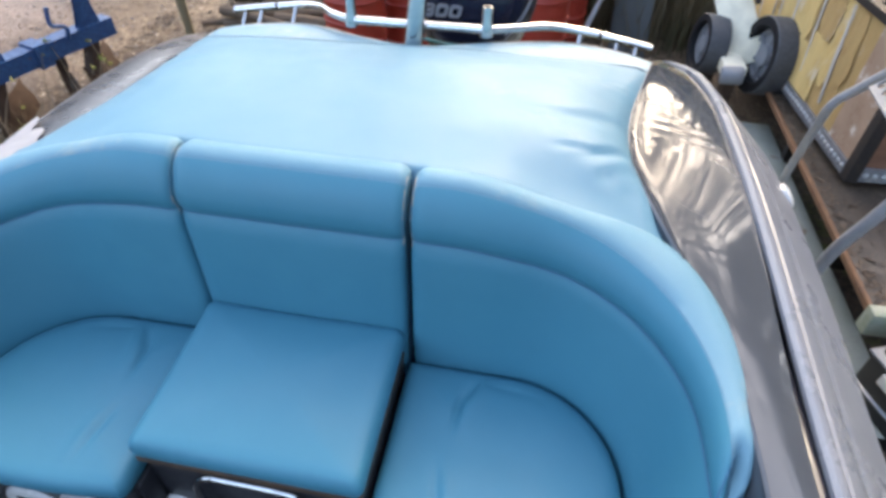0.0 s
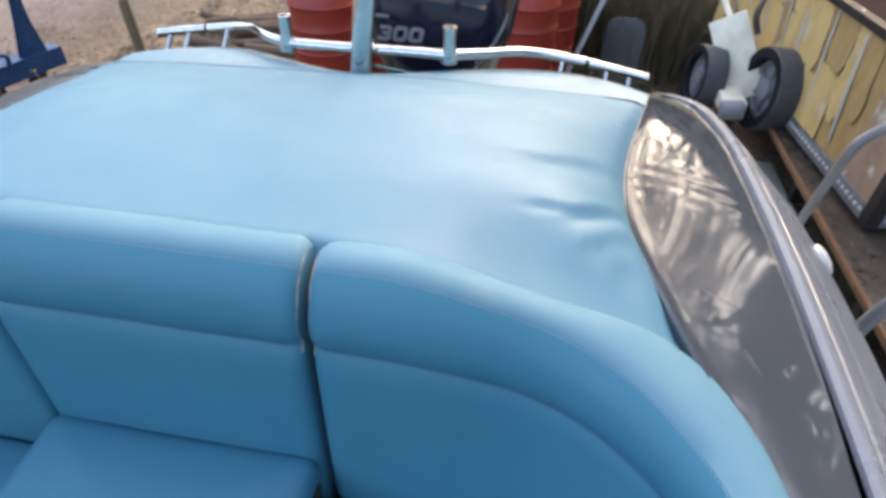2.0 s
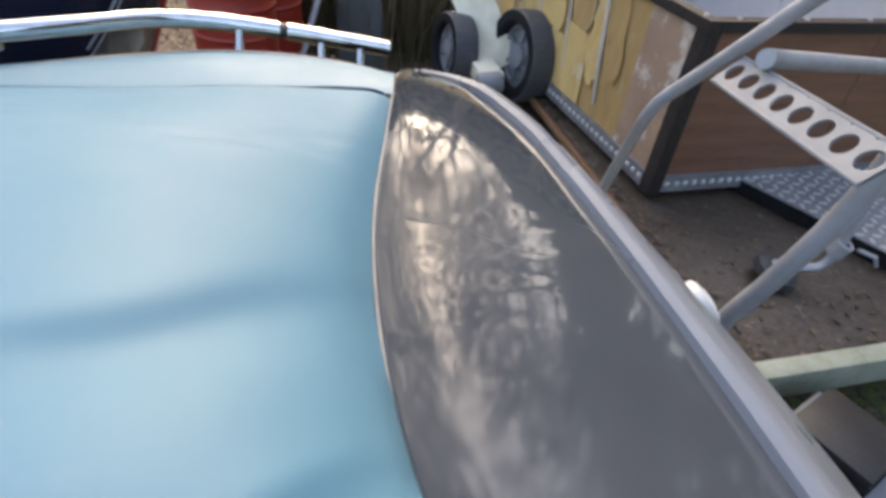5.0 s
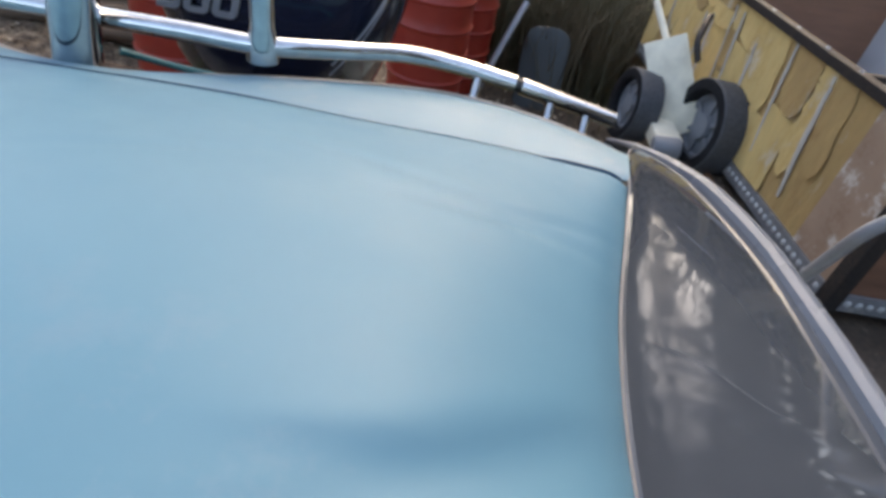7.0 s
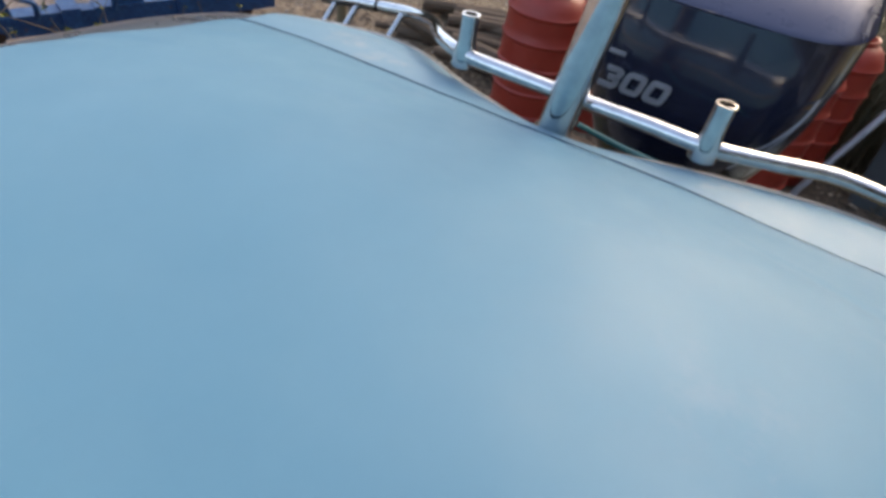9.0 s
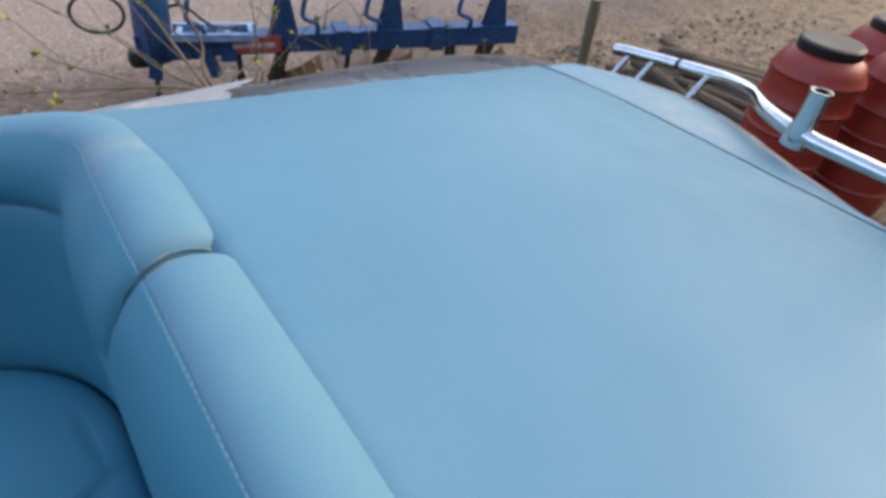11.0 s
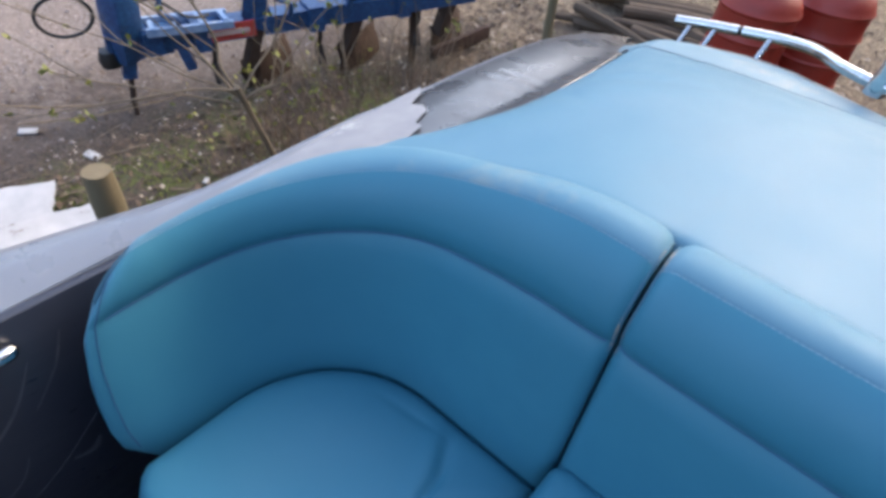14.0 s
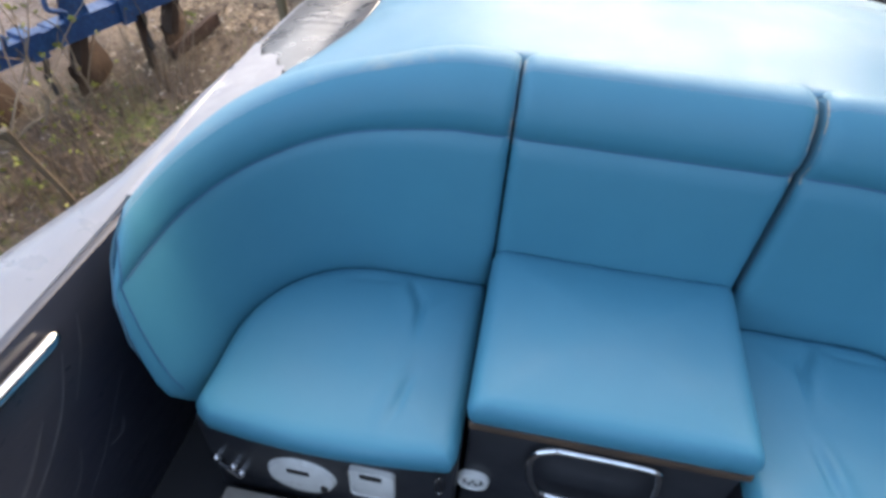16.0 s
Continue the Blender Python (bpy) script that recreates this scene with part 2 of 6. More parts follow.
# ---- builders ----
def link_mesh(name, verts, faces, material, smooth=True):
    me = bpy.data.meshes.new(name)
    me.from_pydata([tuple(v) for v in verts], [], faces)
    bm = bmesh.new()
    bm.from_mesh(me)
    bmesh.ops.recalc_face_normals(bm, faces=bm.faces)
    bm.to_mesh(me)
    bm.free()
    me.materials.append(M[material])
    if smooth:
        me.polygons.foreach_set("use_smooth", [True] * len(me.polygons))
        me.set_sharp_from_angle(angle=radians(38))
    return new(name, me)

def thing(name, label, category, at=(0, 0, 0), group="", kind=""):
    e = new(name)
    e.empty_display_size = 0.1
    e.location = at
    return tagged(e, label, category, group, kind)

def under(ob, parent, label=""):
    ob.parent = parent
    if parent.data is None:
        ob.matrix_parent_inverse = Matrix.Translation(-Vector(parent.location))
    if label:
        ob["label"] = label
    return ob

class Shape:
    """Collects faces for one mesh."""
    def __init__(self):
        self.v, self.f = [], []

    def grid(self, rows, close_u=False, close_v=False, cap=False):
        o, n, k = len(self.v), len(rows), len(rows[0])
        for r in rows:
            self.v += [Vector(p) for p in r]
        for i in range(n if close_u else n - 1):
            for j in range(k if close_v else k - 1):
                a, b = i, (i + 1) % n
                c, d = j, (j + 1) % k
                self.f.append((o + a * k + c, o + a * k + d, o + b * k + d, o + b * k + c))
        if cap:
            for r in (0, n - 1):
                self.f.append(tuple(o + r * k + j for j in range(k)))
        return self

    def box(self, lo, hi, m=None, bevel=0.0):
        (x0, y0, z0), (x1, y1, z1) = lo, hi
        bm = bmesh.new()
        bmesh.ops.create_cube(bm, size=1.0)
        for v in bm.verts:
            v.co = Vector(((x0 + x1) / 2 + v.co.x * (x1 - x0), (y0 + y1) / 2 + v.co.y * (y1 - y0), (z0 + z1) / 2 + v.co.z * (z1 - z0)))
        if bevel:
            bmesh.ops.bevel(bm, geom=bm.edges[:], offset=bevel, segments=2, affect="EDGES", profile=0.5)
        return self.take(bm, m)

    def take(self, bm, m=None):
        o = len(self.v)
        bm.verts.index_update()
        self.v += [(m @ v.co if m else v.co.copy()) for v in bm.verts]
        self.f += [tuple(o + v.index for v in f.verts) for f in bm.faces]
        bm.free()
        return self

    def pipe(self, pts, r, sides=12, cap=True):
        pts = [Vector(p) for p in pts]
        rows, side = [], None
        for i, p in enumerate(pts):
            d = (pts[min(i + 1, len(pts) - 1)] - pts[max(i - 1, 0)]).normalized()
            if side is None:
                side = d.orthogonal().normalized()
            side = (side - d * side.dot(d)).normalized()
            b = d.cross(side)
            rr = r[i] if isinstance(r, (list, tuple)) else r
            rows.append([p + (side * math.cos(a) + b * math.sin(a)) * rr for a in [2 * math.pi * k / sides for k in range(sides)]])
        return self.grid(rows, close_v=True, cap=cap)

    def lathe(self, prof, m=None, sides=32, cap=False):
        m = m or Matrix()
        rows = [[m @ Vector((r * math.cos(a), r * math.sin(a), z)) for a in [2 * math.pi * k / sides for k in range(sides)]] for r, z in prof]
        return self.grid(rows, close_v=True, cap=cap)

    def done(self, name, material, parent=None, label="", smooth=True):
        ob = link_mesh(name, self.v, self.f, material, smooth)
        return under(ob, parent, label) if parent else ob

def smooth_line(pts, n=10):
    """A Catmull-Rom line through control points."""
    pts = [Vector(p) for p in pts]
    out = []
    for i in range(len(pts) - 1):
        p0, p1, p2, p3 = pts[max(i - 1, 0)], pts[i], pts[i + 1], pts[min(i + 2, len(pts) - 1)]
        for k in range(n):
            t = k / n
            out.append(0.5 * ((2 * p1) + (p2 - p0) * t + (2 * p0 - 5 * p1 + 4 * p2 - p3) * t * t + (3 * p1 - p0 - 3 * p2 + p3) * t ** 3))
    return out + [pts[-1]]

def curve_of(pairs):
    """A smooth function through (place, value) pairs."""
    xs, ys = [p[0] for p in pairs], [p[1] for p in pairs]
    def f(x):
        x = min(max(x, xs[0]), xs[-1])
        i = max(k for k in range(len(xs) - 1) if xs[k] <= x)
        t = (x - xs[i]) / (xs[i + 1] - xs[i])
        m = lambda k: (ys[min(k + 1, len(ys) - 1)] - ys[max(k - 1, 0)]) / (xs[min(k + 1, len(xs) - 1)] - xs[max(k - 1, 0)])
        h = xs[i + 1] - xs[i]
        return ((2 * t ** 3 - 3 * t * t + 1) * ys[i] + (t ** 3 - 2 * t * t + t) * h * m(i) + (3 * t * t - 2 * t ** 3) * ys[i + 1] + (t ** 3 - t * t) * h * m(i + 1))
    return f

def step(a, b, x):
    t = min(max((x - a) / (b - a), 0.0), 1.0)
    return t * t * (3 - 2 * t)

# ---- the ground ----
GROUND = 0.15

def ground_z(x, y):
    far = math.hypot(x, y - 1)
    return GROUND + 0.035 * noise.noise((x * 0.7, y * 0.7, 0.0)) + 0.02 * noise.noise((x * 2.3, y * 2.3, 4.0)) + 0.10 * noise.noise((x * 0.12, y * 0.12, 9.0)) * step(3, 10, far)

def ground_material():
    m = bpy.data.materials.new("earth_leaves_and_grass")
    m.use_nodes = True
    nt = m.node_tree
    b = nt.nodes["Principled BSDF"]
    b.inputs["Roughness"].default_value = 0.92
    tc = nt.nodes.new("ShaderNodeTexCoord")
    def noise_of(s, d=6.0):
        n = nt.nodes.new("ShaderNodeTexNoise")
        n.inputs["Scale"].default_value, n.inputs["Detail"].default_value, n.inputs["Roughness"].default_value = s, d, 0.65
        nt.links.new(tc.outputs["Object"], n.inputs["Vector"])
        return n.outputs["Fac"]
    def ramp(fac, lo, hi):
        r = nt.nodes.new("ShaderNodeMapRange")
        r.inputs[1].default_value, r.inputs[2].default_value = lo, hi
        nt.links.new(fac, r.inputs[0])
        return r.outputs[0]
    def mixed(fac, a, c):
        x = nt.nodes.new("ShaderNodeMix")
        x.data_type = "RGBA"
        nt.links.new(fac, x.inputs[0])
        for s, v in ((x.inputs[6], a), (x.inputs[7], c)):
            if isinstance(v, bpy.types.NodeSocket):
                nt.links.new(v, s)
            else:
                s.default_value = (*v, 1)
        return x.outputs[2]
    def times(a, c):
        x = nt.nodes.new("ShaderNodeMath")
        x.operation = "MULTIPLY"
        nt.links.new(a, x.inputs[0])
        nt.links.new(c, x.inputs[1])
        return x.outputs[0]
    sep = nt.nodes.new("ShaderNodeSeparateXYZ")
    nt.links.new(tc.outputs["Object"], sep.inputs[0])
    colour = mixed(ramp(noise_of(1.3), 0.35, 0.65), (0.200, 0.160, 0.138), (0.135, 0.103, 0.088))
    colour = mixed(ramp(noise_of(28), 0.45, 0.62), colour, (0.25, 0.205, 0.175))
    colour = mixed(ramp(noise_of(70, 3), 0.58, 0.68), colour, (0.44, 0.40, 0.36))
    colour = mixed(ramp(noise_of(45, 3), 0.60, 0.68), colour, (0.075, 0.056, 0.046))
    soil = times(times(ramp(noise_of(1.7), 0.40, 0.56), ramp(sep.outputs["X"], -5.2, -4.2)), ramp(noise_of(11), 0.30, 0.6))
    colour = mixed(soil, colour, (0.064, 0.048, 0.042))
    # damp leaf mould beside the boat
    litter = times(ramp(sep.outputs["X"], -4.6, -3.5), ramp(noise_of(16), 0.20, 0.44))
    colour = mixed(litter, colour, mixed(ramp(noise_of(60, 3), 0.40, 0.60), (0.030, 0.022, 0.017), (0.085, 0.058, 0.040)))
    near = times(ramp(sep.outputs["X"], -3.7, -3.1), ramp(sep.outputs["Y"], 2.9, 2.0))
    mossy = times(ramp(noise_of(2.3), 0.44, 0.54), near)
    colour = mixed(times(mossy, ramp(noise_of(30), 0.42, 0.58)), colour, (0.080, 0.100, 0.018))
    # straw and dry leaves behind the stern
    straw = times(ramp(sep.outputs["Y"], 2.4, 3.6), ramp(sep.outputs["X"], -4.6, -3.4))
    colour = mixed(times(straw, ramp(noise_of(7), 0.30, 0.52)), colour, mixed(ramp(noise_of(38, 4), 0.40, 0.62), (0.105, 0.072, 0.047), (0.32, 0.245, 0.165)))
    # shade by the right-hand barrels and reeds, painted as darker leaf colours
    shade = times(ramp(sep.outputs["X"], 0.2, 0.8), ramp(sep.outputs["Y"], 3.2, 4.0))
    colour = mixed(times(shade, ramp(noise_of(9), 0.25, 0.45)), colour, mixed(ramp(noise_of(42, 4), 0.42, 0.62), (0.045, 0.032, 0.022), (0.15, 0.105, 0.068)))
    lawn = times(ramp(sep.outputs["X"], 0.9, 2.4), ramp(sep.outputs["Y"], 6.2, 7.6))
    colour = mixed(lawn, colour, mixed(ramp(noise_of(9), 0.35, 0.65), (0.065, 0.090, 0.020), (0.12, 0.13, 0.04)))
    nt.links.new(colour, b.inputs["Base Color"])
    bp = nt.nodes.new("ShaderNodeBump")
    bp.inputs["Strength"].default_value, bp.inputs["Distance"].default_value = 0.7, 0.03
    nt.links.new(noise_of(24), bp.inputs["Height"])
    nt.links.new(bp.outputs[0], b.inputs["Normal"])
    return m
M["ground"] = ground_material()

def spread(n, near, far):
    pos = [near * i / n for i in range(n + 1)]
    x, d = near, near / n
    while x < far:
        d *= 1.6
        x += d
        pos.append(x)
    return [-p for p in reversed(pos[1:])] + pos

gx, gy = spread(60, 8.0, 900.0), spread(60, 8.0, 900.0)
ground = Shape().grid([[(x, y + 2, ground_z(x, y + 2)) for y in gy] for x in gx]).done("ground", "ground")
tagged(ground, "bare brown earth yard with leaf litter and moss", "ground", kind="structure")

# ---- the boat ----
CX = 0.04
boat = thing("inflatable_boat", "grey rigid inflatable boat with dark glossy side decks, laid up ashore", "boat", (CX, 0, GROUND))
pad_edge = curve_of([(-0.6, 0.95), (-0.35, 0.945), (-0.15, 0.922), (0.0, 0.870), (0.12, 0.822), (0.2, 0.794), (0.39, 0.750), (0.55, 0.748), (0.71, 0.768), (0.91, 0.814), (1.0, 0.835), (1.17, 0.875), (1.32, 0.935), (1.47, 0.985)])
tube_edge = curve_of([(-3.4, 1.065), (0.9, 1.07), (1.1, 1.06), (1.3, 1.035), (1.42, 1.005), (1.47, 0.987)])
def sag(x, deep=0.036):
    """The hull leans a little to one side."""
    return 0.030 * min(0.0, x - 0.3) - deep * step(-0.72, -0.84, x)
left_edge = curve_of([(-0.6, 1.0), (-0.35, 0.99), (-0.15, 0.97), (0.0, 0.94), (0.12, 0.87), (0.25, 0.812), (0.4, 0.782), (0.55, 0.776), (0.7, 0.782), (0.9, 0.80), (1.05, 0.822), (1.17, 0.855), (1.32, 0.92), (1.47, 0.98)])
edge_at = lambda s, y: pad_edge(y) if s > 0 else left_edge(y)
def pad_height(y):
    return 1.683 - 0.058 * (y - 0.12)
side_drop = curve_of([(-0.6, 1.545), (-0.2, 1.588), (0.0, 1.624), (0.2, 1.656), (0.6, 1.648), (0.9, 1.634), (1.05, 1.62), (1.2, 1.585), (1.35, 1.525), (1.47, 1.47)])
rim_drop = curve_of([(-3.4, 1.50), (-0.4, 1.535), (0.4, 1.578), (0.9, 1.568), (1.2, 1.535), (1.35, 1.50), (1.47, 1.465)])

def ripple(y, t):
    """Shallow waves that the mould left across the deck."""
    return 0.0007 * math.sin(2 * math.pi * (y - 0.02 * t) / 0.052) * math.exp(-((y - 0.65) / 0.075) ** 2) * math.sin(math.pi * min(1.0, t * 1.15)) ** 0.5

def side_deck(s):
    rows = []
    first = -0.45 if s > 0 else 0.17
    ys = [first + (1.47 - first) * i / 150 for i in range(151)]
    for y in ys:
        a, b = edge_at(s, y), tube_edge(y) - 0.028 * step(0.45, -0.35, y)
        za, zb = side_drop(y), rim_drop(y) + 0.02 * step(0.45, -0.35, y)
        f = step(0.32, 0.05, y)
        row = [(a + 0.012 - 0.02 * f, za - 0.14), (a + 0.003 - 0.006 * f, za - 0.02), (a, za), (a + 0.006, za + 0.004)]
        for k in range(1, 13):
            t = k / 12
            row.append((a + (b - a) * t, za + (zb - za) * t + 0.007 * math.sin(math.pi * t) * step(1.5, 1.1, y) + ripple(y, t)))
        row.append((b + 0.004, zb - 0.10))
        rows.append([(CX + s * u, y, z + sag(CX + s * u, 0.036 - 0.036 * step(a, b, u))) for u, z in row])
    Shape().grid(rows).done("side_deck", "gel" if s > 0 else "gel_dusty", boat, "dark grey glossy side deck with scratches" if s > 0 else "dusty dark grey side deck with scuffs")
    if s < 0:
        skin = []
        for i in range(31):
            q = i / 30
            row = []
            for k in range(13):
                t = k / 12
                y = -0.20 + (0.46 + 0.24 * t ** 3 + 0.030 * math.sin(11 * t + 0.6) + 0.020 * math.sin(29 * t)) * q
                a, b = edge_at(s, y) - 0.02, tube_edge(y) + 0.006
                za, zb = side_drop(y), rim_drop(y) + 0.010
                x = CX + s * (a + (b - a) * t)
                row.append((x, y, za + (zb - za) * t + 0.007 * math.sin(math.pi * t) + 0.0025 + sag(x, 0.036 - 0.036 * t) - 0.05 * (1 - min(t / 0.15, 1.0)) ** 2))
            skin.append(row)
        Shape().grid(skin).done("coaming", "pale_gel", boat, "pale worn forward end of the side deck")
    if s < 0:
        return
    lip = [(CX + s * (edge_at(s, y) + 0.002), y, side_drop(y) + 0.001 + sag(CX + s * edge_at(s, y))) for y in ys if 0.42 < y < 1.25]
    Shape().pipe(lip, 0.0017, 6).done("deck_lip", "edge", boat, "thin pale worn edge of the side deck")

def deck_point(s, y, t):
    a, b = edge_at(s, y), tube_edge(y) - 0.045 * step(0.45, -0.35, y)
    za, zb = side_drop(y), rim_drop(y) + 0.02 * step(0.45, -0.35, y)
    u = a + (b - a) * t
    x = CX + s * u
    return Vector((x, y, za + (zb - za) * t + 0.007 * math.sin(math.pi * t) * step(1.5, 1.1, y) + sag(x, 0.036 - 0.036 * t) + 0.0006))

def scratch(s, pts, w):
    line = smooth_line([deck_point(s, y, t) for y, t in pts], 5)
    rows = []
    for i, p in enumerate(line):
        d = (line[min(i + 1, len(line) - 1)] - line[max(i - 1, 0)]).normalized()
        side = d.cross(Vector((0, 0, 1))) * w * (0.25 + 0.75 * math.sin(math.pi * (i + 0.5) / len(line)))
        rows.append([p - side, p + Vector((0, 0, 0.0004)), p + side])
    Shape().grid(rows).done("scratch", "scuff", boat, "pale scratch in the gelcoat")

TUBE = [(0.0, 0.0), (0.003, 0.010), (0.012, 0.016), (0.024, 0.014), (0.034, 0.004), (0.040, -0.010), (0.045, -0.016), (0.052, -0.014), (0.07, -0.026), (0.09, -0.044),
        (0.108, -0.064), (0.113, -0.074), (0.12, -0.076), (0.14, -0.094), (0.17, -0.122), (0.20, -0.150), (0.23, -0.177), (0.255, -0.200), (0.275, -0.232),
        (0.284, -0.28), (0.278, -0.34), (0.25, -0.40), (0.19, -0.45), (0.1, -0.475), (0.02, -0.46)]

TUBE_LEFT = [(0.0, 0.0), (0.003, 0.008), (0.03, 0.014), (0.075, 0.022), (0.10, 0.024), (0.105, 0.021), (0.112, 0.023), (0.14, 0.014), (0.165, 0.002), (0.185, -0.013), (0.203, -0.030),
             (0.218, -0.050), (0.232, -0.072), (0.243, -0.095), (0.250, -0.12), (0.256, -0.15), (0.260, -0.18), (0.262, -0.21), (0.262, -0.25),
             (0.258, -0.30), (0.25, -0.34), (0.22, -0.40), (0.17, -0.45), (0.1, -0.475), (0.02, -0.46)]

def tube_section(s, y):
    k = step(0.05, -0.55, y) if s < 0 else 0.0
    return [(p[0] + (q[0] - p[0]) * k, p[1] + (q[1] - p[1]) * k) for p, q in zip(TUBE, TUBE_LEFT)]

def tube(s):
    rows = []
    ys = [-3.4 + 4.4 * i / 24 for i in range(24)] + [1.0 + 0.60 * math.sin(math.pi / 2 * i / 26) for i in range(27)]
    for y in ys:
        q = min(max((y - 1.17) / 0.44, 0.0), 0.999)
        w = math.sqrt(1 - q * q)
        yy = min(y, 1.47)
        b, z = tube_edge(yy) - 0.02 * step(1.45, 1.6, y), rim_drop(yy)
        z -= 0.42 * max(0.0, y - 1.47) + (0.026 * step(0.15, 0.5, y) if s < 0 else 0.0)
        rows.append([(CX + s * (b + u * (0.06 + 0.94 * w)), y, z + sag(CX + s * b, 0.0) + v * (0.15 + 0.85 * w)) for u, v in tube_section(s, y)])
    t = Shape().grid(rows)
    t.f.append(tuple(range(len(t.v) - len(TUBE), len(t.v))))
    return t.done("buoyancy_tube", "tube", boat, "grey ribbed rubber buoyancy tube")

def valve_at(x, y, z, s):
    m = Matrix.Translation((x, y, z)) @ Vector((s, 0, 0.75)).to_track_quat("Z", "Y").to_matrix().to_4x4()
    Shape().lathe([(0.0, 0.010), (0.020, 0.010), (0.024, 0.007), (0.034, 0.006), (0.042, 0.001), (0.043, -0.02)], m, 24).done("air_valve", "white", boat, "round white air valve")

for s in (1, -1):
    side_deck(s)
    tube(s)
valve_at(1.378, 0.775, 1.365, 1)
for s, pts, w in ((1, [(0.70, 0.12), (0.69, 0.3), (0.66, 0.5), (0.655, 0.62)], 0.0012), (1, [(0.30, 0.25), (0.27, 0.4), (0.26, 0.6)], 0.0012),
                  (1, [(-0.02, 0.4), (-0.08, 0.55), (-0.10, 0.7)], 0.0014), (1, [(0.16, 0.45), (0.12, 0.5), (0.05, 0.52)], 0.0016), (1, [(0.95, 0.3), (0.90, 0.5)], 0.001),
                  (-1, [(0.60, 0.08), (0.63, 0.3), (0.66, 0.36), (0.66, 0.55), (0.69, 0.62)], 0.003), (-1, [(0.55, 0.1), (0.60, 0.35), (0.64, 0.6)], 0.0014),
                  (-1, [(0.42, 0.2), (0.40, 0.5), (0.42, 0.6)], 0.002), (-1, [(0.85, 0.3), (0.90, 0.6)], 0.0014)):
    scratch(s, pts, w * 0.55)

def hull():
    h = Shape()
    rows = []
    for y in (-3.3, -2.0, -0.5, 0.8, 1.28):
        rows.append([(CX + u, y, z) for u, z in ((-1.10, 1.20), (-1.09, 0.80), (-0.9, 0.50), (0.0, GROUND - 0.02), (0.9, 0.50), (1.09, 0.80), (1.10, 1.20))])
    h.grid(rows)
    h.f.append(tuple(range(len(h.v) - 7, len(h.v))))
    h.done("hull", "tube", boat)
    for s in (-1, 1):
        w = Shape().box((CX + s * 1.066 - 0.012, -3.3, 0.82), (CX + s * 1.066 + 0.012, 0.1, 1.50 if s < 0 else 1.53), bevel=0.004)
        w.done("cockpit_side", "inner", boat, "scuffed dark navy cockpit side")
    Shape().box((CX - 1.06, -3.3, 0.78), (CX + 1.06, 1.0, 0.82)).done("deck", "floor_dark", boat, "dark cockpit floor")
    Shape().box((-0.83, -0.62, 0.815), (-0.42, -0.475, 0.875), bevel=0.008).done("step_board", "deck", boat, "beige step board")
    Shape().box((CX - 0.98, 1.06, 0.85), (CX + 0.98, 1.09, 1.54), bevel=0.01).done("transom", "base", boat, "dark transom")
hull()

def rod(s):
    line = smooth_line([(CX + s * 1.046, -0.503, 1.45), (CX + s * 1.036, -0.523, 1.452), (CX + s * 1.034, -0.608, 1.459), (CX + s * 1.034, -0.868, 1.478), (CX + s * 1.046, -0.908, 1.48)], 6)
    n = len(line)
    r = Shape().pipe(line, [0.014 * min(1.0, 0.45 + 0.12 * min(i, n - 1 - i)) for i in range(n)], 12)
    r.done("grab_rail", "chrome", boat, "polished steel grab rail")
rod(-1)
rod(1)

def wall_scuff(pts, w):
    line = smooth_line([(CX - 1.0536, y, z) for y, z in pts], 5)
    rows = []
    for i, p in enumerate(line):
        d = (line[min(i + 1, len(line) - 1)] - line[max(i - 1, 0)]).normalized()
        side = d.cross(Vector((1, 0, 0))) * w * math.sin(math.pi * (i + 0.5) / len(line))
        rows.append([p - side, p + Vector((0.0006, 0, 0)), p + side])
    Shape().grid(rows).done("scuff", "scuff_dull", boat, "faint pale scuff on the cockpit side")
for pts, w in (([(-0.50, 1.40), (-0.56, 1.30), (-0.66, 1.22), (-0.78, 1.17)], 0.004), ([(-0.44, 1.43), (-0.47, 1.36), (-0.53, 1.28)], 0.003), ([(-0.60, 1.32), (-0.70, 1.24), (-0.86, 1.20)], 0.006),
               ([(-0.42, 1.22), (-0.55, 1.10), (-0.66, 1.04)], 0.0025), ([(-0.72, 1.36), (-0.80, 1.30), (-0.92, 1.28)], 0.003), ([(-0.47, 1.12), (-0.49, 1.09), (-0.53, 1.10)], 0.008), ([(-0.58, 1.18), (-0.62, 1.12), (-0.72, 1.08)], 0.0025)):
    wall_scuff(pts, w)

